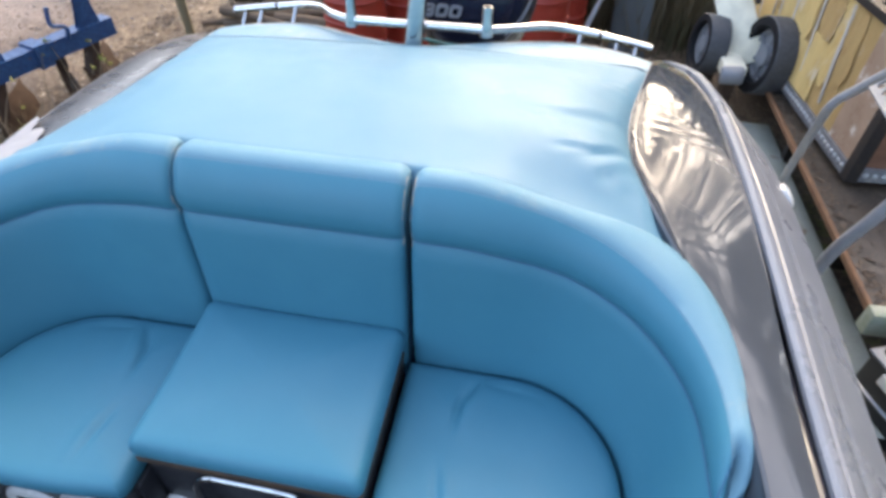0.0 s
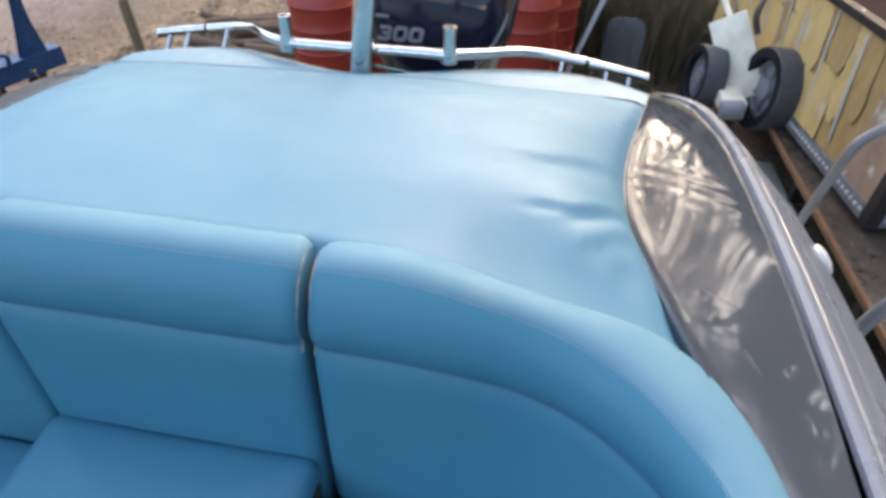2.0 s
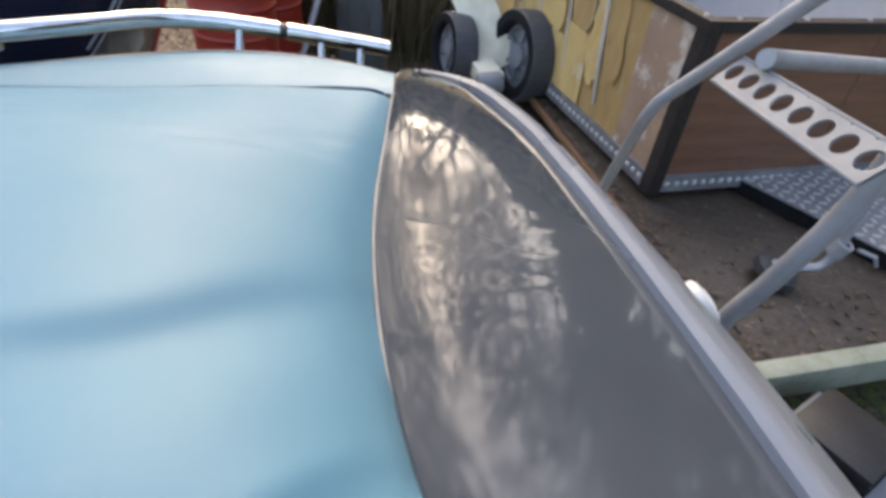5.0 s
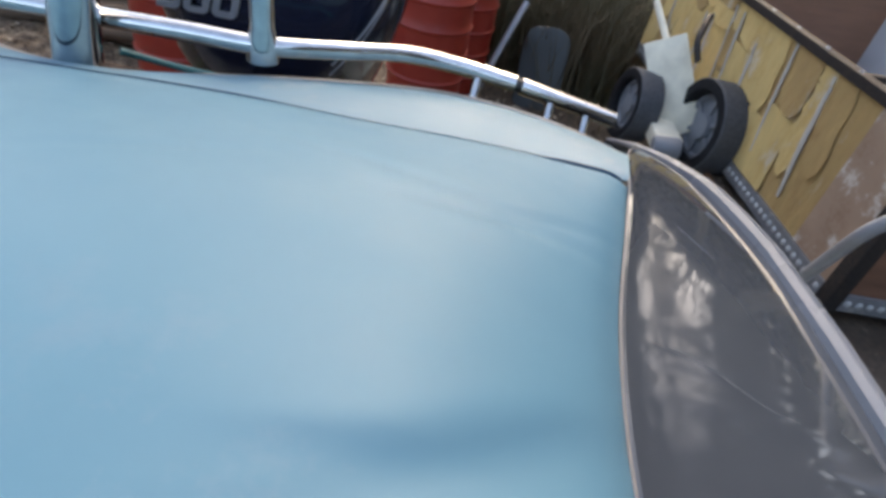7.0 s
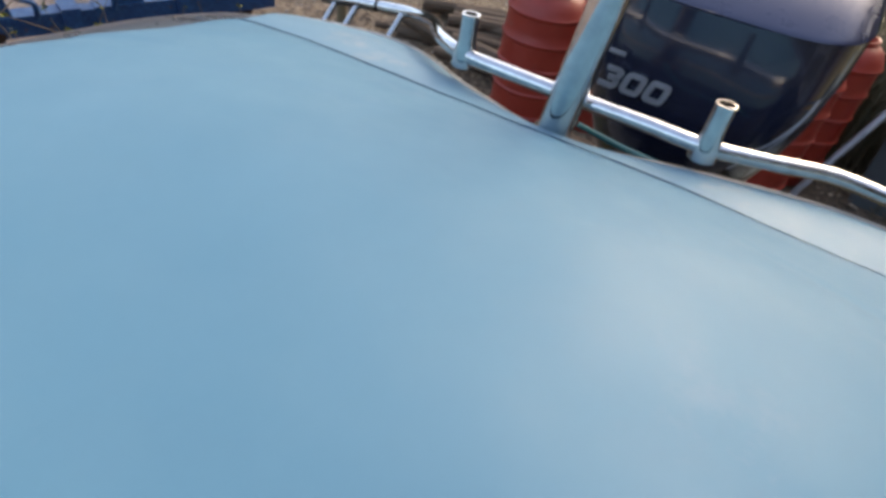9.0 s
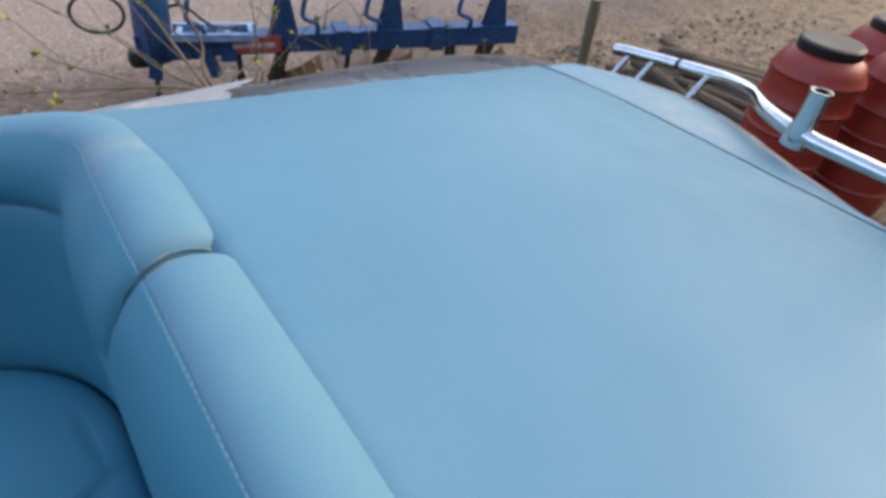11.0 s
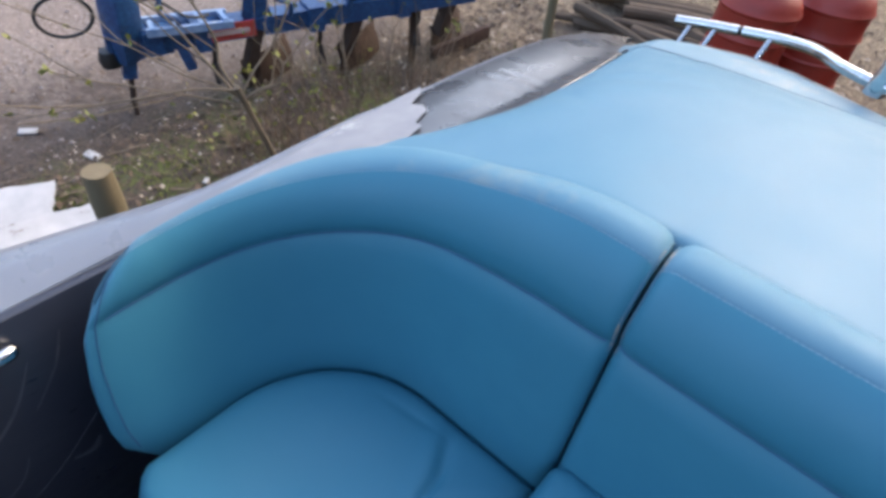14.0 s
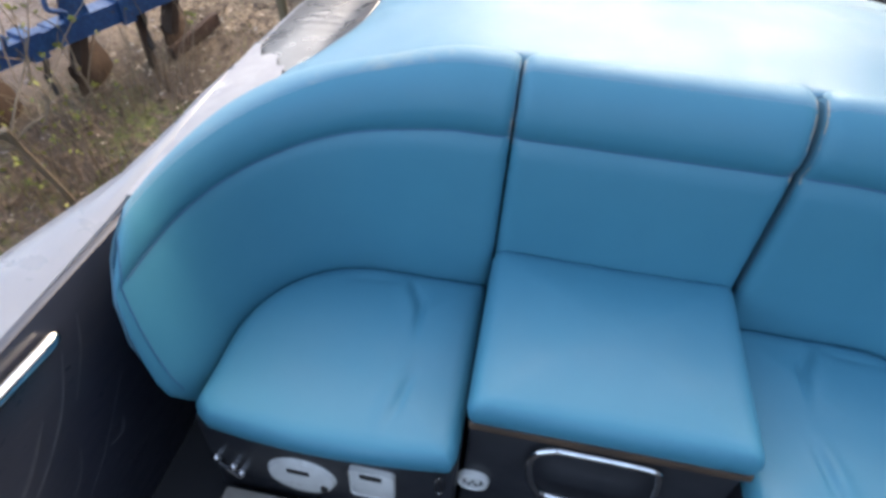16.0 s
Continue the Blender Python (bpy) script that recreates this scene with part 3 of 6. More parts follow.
# stern rail with its feet and stub holders
def rail():
    left = smooth_line([(-0.785, 1.375, 1.571), (-0.69, 1.378, 1.586), (-0.595, 1.375, 1.601)], 6)
    mid = smooth_line([(-0.583, 1.374, 1.603), (-0.47, 1.360, 1.622), (-0.375, 1.305, 1.642), (-0.29, 1.215, 1.655), (-0.20, 1.163, 1.662), (-0.08, 1.155, 1.664), (0.05, 1.155, 1.665), (0.2, 1.158, 1.667), (0.31, 1.168, 1.664), (0.42, 1.225, 1.656), (0.52, 1.29, 1.645), (0.62, 1.322, 1.630), (0.722, 1.338, 1.611)], 8)
    right = smooth_line([(0.735, 1.339, 1.609), (0.83, 1.352, 1.588), (0.932, 1.364, 1.566)], 6)
    for line, lab in ((left, ""), (mid, ""), (right, "")):
        Shape().pipe(line, 0.0155, 14).done("stern_rail", "chrome", boat, "polished steel stern rail")
    for x, y, z in ((0.728, 1.3385, 1.610), (-0.589, 1.3745, 1.602)):
        Shape().pipe([(x - 0.012, y, z + 0.002), (x + 0.012, y, z - 0.002)], 0.0125, 12).done("rail_joint", "black", boat, "black rail joint")
    for x, y, z in ((0.655, 1.327, 1.622), (0.80, 1.348, 1.594), (0.875, 1.356, 1.577), (-0.50, 1.362, 1.617), (-0.66, 1.377, 1.590), (-0.735, 1.377, 1.578)):
        Shape().pipe([(x, y, z), (x - 0.006, y - 0.05, z - 0.055)], 0.0085, 10).done("rail_foot", "chrome", boat)
    for x, y, z in ((-0.20, 1.163, 1.662), (0.31, 1.168, 1.664)):
        h = Shape().lathe([(0.006, -0.028), (0.026, -0.024), (0.026, 0.0), (0.0185, 0.03), (0.0185, 0.082), (0.0145, 0.082), (0.0145, 0.03), (0.0, 0.03)], Matrix.Translation((x, y + 0.004, z)), 18)
        h.done("stub_holder", "chrome", boat, "short open steel stub on the rail")
rail()
def post():
    p = Shape().pipe([(0.046, 1.112, 1.585), (0.050, 1.113, 1.62), (0.075, 1.125, 1.86), (0.10, 1.14, 2.1), (0.12, 1.15, 2.3), (0.122, 1.151, 2.31)], [0.035, 0.034, 0.033, 0.033, 0.033, 0.02], 24)
    p.done("tow_post", "chrome", boat, "thick polished steel tow post")
    Shape().box((-0.01, 1.06, 1.572), (0.12, 1.17, 1.588), bevel=0.006).done("post_plate", "rust", boat, "rusty plate at the post's foot")
post()
Shape().pipe(smooth_line([(0.07, 1.19, 1.60), (0.16, 1.24, 1.565), (0.28, 1.25, 1.555), (0.38, 1.25, 1.550), (0.44, 1.33, 1.545)], 8), 0.006, 8).done("hose", "teal", boat, "thin teal hose")
Shape().box((-0.55, 1.22, 1.30), (0.70, 1.30, 1.50), bevel=0.02).done("motor_well", "base", boat)

# ---- the sun pad behind the seats ----
hem_line = lambda x: 1.182 + 0.028 * step(-0.15, -0.45, x) + 0.016 * step(0.3, 0.6, x) - 0.082 * math.cos(math.pi * min(abs(x - 0.06), 0.55) / 0.55) - 1.15 * max(abs(x - 0.06) - 0.55, 0) ** 2
DENTS = [  # place, length, width, turn, depth
    (0.665, 0.487, 0.12, 0.034, 31, 0.0075), (0.575, 0.462, 0.06, 0.016, 12, 0.0030), (0.630, 0.318, 0.042, 0.012, 14, 0.0062), (0.712, 0.345, 0.072, 0.020, 39, 0.0115),
    (0.712, 0.262, 0.030, 0.026, 60, 0.006), (0.755, 0.30, 0.030, 0.024, 50, 0.005), (0.76, 0.235, 0.03, 0.03, 60, 0.004), (0.55, 0.82, 0.15, 0.014, -12, 0.0020), (0.675, 0.765, 0.095, 0.010, 9, 0.0042), (0.725, 0.802, 0.085, 0.009, 22, 0.0040),
    (-0.55, 0.62, 0.12, 0.04, 20, 0.003), (-0.62, 0.45, 0.06, 0.03, -40, 0.003), (-0.2, 0.7, 0.25, 0.06, 30, 0.002), (0.2, 0.85, 0.2, 0.06, -20, 0.0015), (0.36, 0.74, 0.13, 0.007, 28, 0.0016)]
crown = curve_of([(0.06, 0.098), (0.15, 0.101), (0.30, 0.110), (0.50, 0.117), (0.65, 0.106), (0.80, 0.079), (0.95, 0.042), (1.05, 0.014), (1.30, 0.012)])
def front_height(x):
    """A little under the headrolls, which sink towards the corners."""
    r = max(0.0, x - 0.285) if x < 0.56 else 0.275 + 0.28 * math.asin(min(1.0, (x - 0.56) / 0.409))
    return max(1.2085 + 0.5565 * (1 - 0.350 * step(0.09, 0.785, r) ** 0.87), 1.657 - 0.65 * max(0.0, x - 0.80))
def pad_z(x, y):
    z = pad_height(y)
    u = (x - CX) / (edge_at(x - CX, y) + 0.01)
    z += crown(y) * max(0.0, 1 - abs(u) ** 5.8)
    z += (front_height(abs(x)) - sag(x) - z) * (1 - step(0.12, 0.38, y))
    for px, py, a, b, turn, d in DENTS:
        c, s = math.cos(radians(turn)), math.sin(radians(turn))
        p, q = ((x - px) * c + (y - py) * s) / a, (-(x - px) * s + (y - py) * c) / b
        if p * p + q * q < 12:
            q = q * 2.2 if q > 0 else q * 0.8
            z -= d * math.exp(-p * p - q * q) - 0.15 * d * math.exp(-p * p - (q - 2.4) ** 2)
    return z + sag(x) + 0.004 * noise.noise((x * 3.1, y * 3.1, 0.0)) + 0.0012 * noise.noise((x * 11, y * 11, 3.0))

def front_line(x):
    """Where the pad meets the backrests: straight behind the middle, then round the corners."""
    return 0.124 if x < 0.56 else -0.285 + math.sqrt(max(0.0, 0.409 ** 2 - (x - 0.56) ** 2))

sun_pad = thing("sun_pad", "faded light blue vinyl sun pad, wrinkled at one side", "sun pad", (CX, 0.6, 1.55))
def pad_surface():
    s = Shape()
    rows, N = [], 110
    ys = [-0.06 + 0.02 * i for i in range(9)] + [0.11 + 0.925 * i / 90 for i in range(91)]
    for v in ys:
        row = []
        for k in range(N + 1):
            t = -1 + 2 * k / N
            t = math.copysign(abs(t) ** 0.95, t)
            w = edge_at(t, max(v, 0.0)) + 0.003 + 0.012 * step(0.34, 0.2, v)
            x = CX + t * w
            e = (1 - abs(t)) * w
            fy = front_line(abs(x))
            y = max(v, fy - 0.05)
            drop = 0.013 * (1 - min(e / 0.045, 1.0)) ** 2 + 0.005 * (1 - min((1.035 - y) / 0.02, 1.0)) ** 2 + 0.012 * math.exp(-((abs(x + 0.006) - 0.279) / 0.013) ** 2 - max(0.0, y - fy) / 0.018)
            row.append((x, y, pad_z(x, y) - drop - 2.0 * max(0.0, fy - y) - 0.008 * (1 - min(max(y - fy, 0.0) / 0.014, 1.0)) ** 2))
        rows.append([(row[0][0], row[0][1], row[0][2] - 0.10)] + row + [(row[-1][0], row[-1][1], row[-1][2] - 0.10)])
    rows.append([(p[0], p[1], p[2] - 0.06) for p in rows[-1]])
    s.grid(rows).done("cushion_cover", "pad", sun_pad)
    Shape().pipe([Vector(p) + Vector((0, 0.002, 0.001)) for p in rows[-2][2:-2]], [0.0008 + 0.0016 * step(0.45, 0.25, p[0]) + 0.0028 * step(0.74, 0.80, p[0]) for p in rows[-2][2:-2]], 6).done("cover_seam", "seam_dark", sun_pad, "dark seam along the flap")
    # the flap between the seam and the rail
    rows = []
    for k in range(121):
        t = -1 + 2 * k / 120
        row = []
        for j in range(15):
            q = j / 14
            x = CX + t * (0.845 + 0.03 * q)
            y0, y1 = 1.037, hem_line(x)
            y = y0 + (y1 - y0) * q
            z = pad_z(x, min(y, 1.06)) - 0.004 - 0.02 * q * q - 0.005 * (1 - min(q / 0.05, 1)) ** 2 - 0.03 * max(q - 0.8, 0) - 0.05 * max(abs(t) - 0.9, 0) * q
            z -= 0.016 * max(0, y - 1.14) / 0.12
            row.append((x, y, z))
        x, y, z = row[-1]
        row += [(x, y + 0.006, z - 0.008), (x, y + 0.004, z - 0.05)]
        rows.append(row)
    Shape().grid(rows).done("flap", "flap", sun_pad, "pale blue flap with a wavy hem")
    hem = [Vector(r[14]) + Vector((0, 0.004, -0.002)) for r in rows]
    Shape().pipe(hem, 0.006, 8).done("hem_piping", "hem", sun_pad, "dirty brownish hem")
pad_surface()

# ---- the seats ----
PROFILE = [(0.010, 1.13), (0.000, 1.23), (0.001, 1.30), (0.005, 1.40), (0.008, 1.50), (0.011, 1.585), (0.017, 1.618), (0.027, 1.632), (0.021, 1.644), (0.014, 1.664),
           (0.017, 1.69), (0.027, 1.72), (0.044, 1.75), (0.062, 1.766), (0.064, 1.7645), (0.067, 1.769), (0.090, 1.7775), (0.110, 1.7775), (0.128, 1.772), (0.142, 1.762), (0.151, 1.745), (0.155, 1.72), (0.157, 1.60), (0.157, 1.45), (0.157, 1.15)]
SEAMS = (7, 14)

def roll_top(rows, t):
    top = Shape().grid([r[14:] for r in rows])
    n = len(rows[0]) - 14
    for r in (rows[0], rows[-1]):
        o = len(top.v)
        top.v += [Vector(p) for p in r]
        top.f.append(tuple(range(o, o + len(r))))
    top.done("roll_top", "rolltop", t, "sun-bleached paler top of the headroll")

def stitches(line, t):
    """Short pale threads along a seam."""
    s, run = Shape(), 0.0
    line = [Vector(p) for p in line]
    for a, b in zip(line, line[1:]):
        d = (b - a).length
        if d < 1e-6:
            continue
        while run < d:
            p, u = a.lerp(b, run / d) + Vector((0, -0.0005, 0.0011)), (b - a) / d
            s.pipe([p - u * 0.0024, p, p + u * 0.0024], [0.0005, 0.0009, 0.0005], 4)
            run += 0.0082
        run -= d
    s.done("stitching", "thread", t, "row of pale stitches")

def back_middle():
    t = thing("backrest", "blue vinyl middle backrest with a padded headroll", "backrest", (0, 0.1, 1.3), "seat backs")
    xs = [-0.280, -0.2795, -0.277, -0.272, -0.264, -0.253] + [-0.235 + 0.46 * i / 16 for i in range(17)] + [0.243, 0.254, 0.262, 0.267, 0.2695, 0.270]
    rows = []
    for x in xs:
        e = min(0.270 - x, x + 0.280)
        inset = 0.026 * (1 - math.sqrt(max(0.0, 1 - (1 - min(e / 0.028, 1.0)) ** 2)))
        rows.append([(x, d + inset * max(-1.0, (0.08 - d) / 0.08), z - (inset * 0.9 if z > 1.70 else 0)) for d, z in PROFILE])
    Shape().grid([r[:15] for r in rows] ).done("cushion", "seat", t)
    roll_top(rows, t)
    for r in (rows[2], rows[-3]):
        Shape().pipe(r[6:21], 0.0020, 6).done("end_piping", "frayed", t, "frayed, sun-bleached piping")
    for k in SEAMS:
        Shape().pipe([(r[k][0], r[k][1] + (0.001 if k == 7 else 0), r[k][2]) for r in rows[2:-2]], 0.0028 if k == 7 else 0.0016, 6).done("seam", "seam" if k == 7 else "stitch", t, "stitched seam")
    stitches([r[14] for r in rows[2:-2]], t)
back_middle()

def back_path(s):
    """Inner foot line of a side backrest: points, outward ways, and the share of the bend behind."""
    pts = [(0.285, 0.0), (0.2875, 0.0), (0.295, 0.0), (0.306, 0.0)] + [(0.320 + 0.24 * i / 12, 0.0) for i in range(12)]
    pts += [(0.56 + 0.28 * math.sin(a), -0.28 + 0.28 * math.cos(a)) for a in [math.pi / 2 * i / 28 for i in range(29)]]
    out, run = [], 0.0
    for i, (x, y) in enumerate(pts):
        a, b = pts[max(i - 1, 0)], pts[min(i + 1, len(pts) - 1)]
        run += math.hypot(x - a[0], y - a[1])
        d = Vector((b[0] - a[0], b[1] - a[1], 0)).normalized()
        out.append((Vector((s * x, y, 0)), Vector((s * -d.y, d.x, 0)), run))
    return [(p, w, step(0.09, run + 0.07, r)) for p, w, r in out]

def back_ring(p, w, bend, end):
    k = 1 - 0.350 * bend ** 0.87
    corner = math.sin(math.pi * min(bend * 1.05, 1.0))
    row = []
    for d, z in PROFILE:
        h = (z - 1.215) / 0.5625
        zz = 1.215 + 0.5625 * k * h if h > 0 else z
        dd = d * (1 - 0.15 * bend + 0.20 * corner * step(0.15, 0.5, bend) * step(0.02, 0.12, d)) + 0.075 * bend * min(max(h, 0) / 0.7, 1.0) * max(0.0, 1 - d / 0.2)
        dd += end * max(-1.0, (0.08 - d) / 0.08) - (0.032 * step(0.5, 1.0, bend) if w.x < 0 else -0.046 * math.sin(math.pi * bend) * step(0.25, 0.6, bend)) * step(0.07, 0.157, d)
        q = p + w * dd
        q.z = zz - (end * 0.9 if z > 1.70 else 0)
        row.append((q, min(max(h, 0.0), 1.0), dd))
    return row

def back_side(s):
    t = thing("armrest_back", "blue vinyl corner backrest curving round, with a padded headroll", "backrest", (s * 0.7, -0.1, 1.25), "seat backs")
    path = back_path(s)
    rows = [[q for q, h, d in back_ring(p, w, bend, (0.022, 0.013, 0.005, 0.0012)[i] if i < 4 else 0.0)] for i, (p, w, bend) in enumerate(path)]
    # the rounded front end
    p, w, bend = path[-1]
    last = back_ring(p, w, bend, 0.0)
    for i in range(1, 17):
        q = i / 16
        reach = math.sin(math.pi / 2 * q)
        inset = 0.058 * (1 - math.cos(math.pi / 2 * q)) ** 1.15
        row = []
        for v, h, d in last:
            y_end = -0.330 - 0.135 * math.sqrt(max(0.0, 1 - h ** 2.0)) * (1 - 0.40 * step(1.25, 1.13, v.z))
            mid = 0.045 + 0.065 * h
            dd = mid + (d - mid) * max(0.10, 1 - inset / 0.064)
            z = v.z - 1.15 * inset * h ** 4
            row.append(Vector((s * (0.84 + dd), v.y + (y_end - v.y) * reach, z)))
        rows.append(row)
    Shape().grid([r[:15] for r in rows]).done("cushion", "seat", t)
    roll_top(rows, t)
    n = len(path)
    for k in SEAMS:
        line = [r[k] for r in rows[2:n + (9 if k == 7 else 11)]]
        Shape().pipe(line, 0.0026 if k == 7 else 0.0015, 6).done("seam", "seam" if k == 7 else "stitch", t, "stitched seam")
    stitches([r[14] for r in rows[2:n + 11]], t)
    Shape().pipe(rows[1][6:21], 0.0018, 6).done("end_piping", "frayed", t, "frayed, sun-bleached piping")
    Shape().pipe([v + Vector((-s * 0.0005, -0.001, 0)) for v in rows[n + 10][1:15]], 0.0014, 6).done("end_piping", "seam", t)
for s in (-1, 1):
    back_side(s)

def pillow(outline, z_top, thick, name, label, slope=0.0, y_ref=0.0, dents=(), crown=0.012):
    """A cushion: rounded edges, softly crowned top, over a plan outline."""
    outline = [(a[0] + (b[0] - a[0]) * j / 3, a[1] + (b[1] - a[1]) * j / 3) for a, b in zip(outline, outline[1:] + outline[:1]) for j in range(3)]
    t = thing(name, label, "seat cushion", (*[sum(p[k] for p in outline) / len(outline) for k in (0, 1)], z_top - thick), "seat cushions")
    c = Vector((*[sum(p[k] for p in outline) / len(outline) for k in (0, 1)], 0))
    prof = [(0.020, -thick), (0.004, -thick + 0.012), (0.0, -thick * 0.5), (0.004, -0.022), (0.013, -0.009), (0.026, -0.003), (0.045, 0.0)]
    rows = []
    for inset, z in prof:
        row = []
        for p in outline:
            v = Vector((*p, 0))
            row.append(v + (c - v).normalized() * inset + Vector((0, 0, z)))
        rows.append(row)
    for f in [0.985 - 0.0135 * k for k in range(70)]:
        rows.append([c.lerp(Vector((v.x, v.y, 0)), f) + Vector((0, 0, crown * (1 - f * f))) for v in rows[6]])
    for r in rows:
        for v in r:
            v.z += z_top + slope * (v.y - y_ref)
            if v.z > z_top - 0.05:
                for px, py, a, b, turn, d in dents:
                    cc, ss = math.cos(radians(turn)), math.sin(radians(turn))
                    p, q = ((v.x - px) * cc + (v.y - py) * ss) / a, (-(v.x - px) * ss + (v.y - py) * cc) / b
                    v.z -= d * math.exp(-p * p - q * q)
    Shape().grid(rows, close_v=True, cap=True).done("cushion", "seat", t)
    return t

def round_rect(x0, x1, y0, y1, r, n=8):
    out = []
    for cx, cy, a0 in ((x1 - r, y1 - r, 0), (x0 + r, y1 - r, 90), (x0 + r, y0 + r, 180), (x1 - r, y0 + r, 270)):
        out += [(cx + r * math.cos(radians(a0 + 90 * i / n)), cy + r * math.sin(radians(a0 + 90 * i / n))) for i in range(n + 1)]
    dense = []
    for i, p in enumerate(out):
        q = out[(i + 1) % len(out)]
        k = max(1, int(math.hypot(q[0] - p[0], q[1] - p[1]) / 0.025))
        dense += [(p[0] + (q[0] - p[0]) * j / k, p[1] + (q[1] - p[1]) * j / k) for j in range(k)]
    return dense

pillow(round_rect(-0.283, 0.270, -0.415, 0.012, 0.022), 1.349, 0.070, "seat_cushion", "blue vinyl middle seat cushion on a dark locker", 0.06, 0.0)

def side_outline(s):
    pts = [(0.288, 0.004)] + [(0.288 + 0.27 * i / 10, 0.004) for i in range(1, 10)]
    pts += [(0.555 + 0.283 * math.sin(a), -0.279 + 0.283 * math.cos(a)) for a in [math.pi / 2 * i / 16 for i in range(17)]]
    pts += [(0.838, -0.30 - 0.15 * i / 6) for i in range(7)]
    pts += [(0.825, -0.468)]
    pts += [(0.80 - 0.49 * i / 16, -0.472 - 0.028 * math.sin(math.pi * min(1.0, 0.15 + 0.75 * i / 16))) for i in range(17)]
    pts += [(0.295, -0.478), (0.287, -0.46)]
    pts += [(0.285, -0.45 + 0.445 * i / 16) for i in range(16)]
    return [(s * x if s < 0 or x > 0.3 else x - 0.012, y) for x, y in pts]
for s in (-1, 1):
    pillow(side_outline(s), 1.226, 0.068, "corner_seat_cushion", "blue vinyl corner seat cushion with a rounded back", 0.0, 0.0,
           ((s * 0.452, -0.075, 0.010, 0.045, s * -24, 0.008), (s * 0.432, -0.135, 0.010, 0.050, s * -4, 0.009), (s * 0.476, -0.09, 0.022, 0.07, s * -18, -0.006), (s * 0.6, -0.26, 0.15, 0.13, 0, 0.006),
            (s * 0.42, -0.36, 0.010, 0.06, s * 10, 0.006), (s * 0.443, -0.36, 0.016, 0.07, s * 10, -0.004), (s * 0.35, -0.30, 0.05, 0.10, s * 25, 0.003), (s * 0.55, -0.05, 0.06, 0.012, s * -8, 0.003)))

# lockers under the seats
def lockers():
    mid = thing("seat_locker", "charcoal locker under the middle seat", "locker", (0, -0.2, 0.84))
    Shape().box((-0.272, -0.395, 0.815), (0.262, 0.0, 1.235), bevel=0.008).done("body", "base", mid)
    Shape().box((-0.274, -0.410, 1.235), (0.264, 0.0, 1.257), bevel=0.003).done("board", "board_edge", mid, "dark brown plywood edge")
    loop = [(-0.095, -0.408, 1.216), (-0.132, -0.412, 1.196), (-0.141, -0.42, 1.155), (-0.122, -0.43, 1.09), (-0.08, -0.432, 1.064), (0.06, -0.432, 1.056), (0.105, -0.43, 1.075), (0.116, -0.42, 1.12), (0.110, -0.412, 1.185), (0.080, -0.408, 1.210)]
    frame_line = smooth_line(loop + loop[:1], 6)
    Shape().pipe(frame_line, 0.009, 10).done("handle", "chrome", mid, "polished steel loop handle")
    m = Matrix.Translation((-0.247, -0.397, 1.00)) @ pose(0, 0, 0, 90)
    lock = Shape().lathe([(0.0, 0.010), (0.015, 0.010), (0.017, 0.005), (0.024, 0.005), (0.026, 0.012), (0.033, 0.012), (0.037, 0.004), (0.037, -0.004)], m, 28).done("lock", "white", mid, "round pale lock with a ring")
    Shape().lathe([(0.017, 0.0052), (0.0205, 0.0062), (0.024, 0.0052)], m, 24).done("groove", "black", lock, "dark ring groove")
    for k in range(3):
        a = radians(90 + 120 * k)
        Shape().lathe([(0.0, 0.0125), (0.004, 0.012), (0.0045, 0.009)], m @ pose(0.009 * math.cos(a), 0.009 * math.sin(a), 0), 10).done("pin", "black", lock)
    for s in (-1, 1):
        b = thing("corner_locker", "charcoal locker under a corner seat", "locker", (s * 0.55, -0.2, 0.84))
        x0, x1 = sorted((s * 0.283, s * 0.855))
        Shape().box((x0, -0.440, 0.815), (x1, 0.0, 1.156), bevel=0.008).done("body", "base", b)
        Shape().box((x0 + 0.006, -0.456, 0.83), (x1 - 0.006, -0.4405, 1.153), bevel=0.004).done("front_panel", "base", b)
    m = Matrix.Translation((-0.632, -0.456, 0.978)) @ pose(0, 0, 0, 90) @ Matrix.Diagonal((1.52, 1.35, 1, 1))
    v = thing("shower_fitting", "oval white plastic fitting set in the locker", "fitting", (-0.64, -0.46, 0.96))
    Shape().lathe([(0.0, 0.014), (0.040, 0.014), (0.050, 0.010), (0.054, 0.0)], m, 32).done("plate", "white", v)
    Shape().box((-0.658, -0.473, 1.008), (-0.606, -0.469, 1.026), bevel=0.002).done("slot", "black", v, "black slot")
    Shape().lathe([(0.0, 0.017), (0.008, 0.017), (0.009, 0.010)], Matrix.Translation((-0.577, -0.456, 0.955)) @ pose(0, 0, 0, 90) @ Matrix.Diagonal((1, 1.9, 1, 1)), 12).done("knob", "black", v, "black knob")
    v = thing("small_hatch", "white rounded plastic hatch in the locker", "hatch", (-0.44, -0.46, 0.99))
    Shape().box((-0.515, -0.468, 0.955), (-0.412, -0.456, 1.078), bevel=0.012).done("lid", "white", v)
    Shape().box((-0.488, -0.471, 1.050), (-0.440, -0.467, 1.066)).done("slot", "black", v, "black slot")
    c = thing("latch", "small steel latch on the locker corner", "latch", (-0.8, -0.46, 0.95))
    for i, (x, z) in enumerate(((-0.835, 0.985), (-0.80, 0.955), (-0.785, 0.93))):
        Shape().lathe([(0.0, 0.016), (0.009, 0.013), (0.012, 0.004), (0.012, 0.0)], Matrix.Translation((x, -0.456, z)) @ pose(0, 0, 0, 90), 12).done("knuckle", "chrome", c)
    Shape().pipe([(-0.83, -0.468, 0.98), (-0.785, -0.468, 0.925)], 0.006, 8).done("bar", "chrome", c)
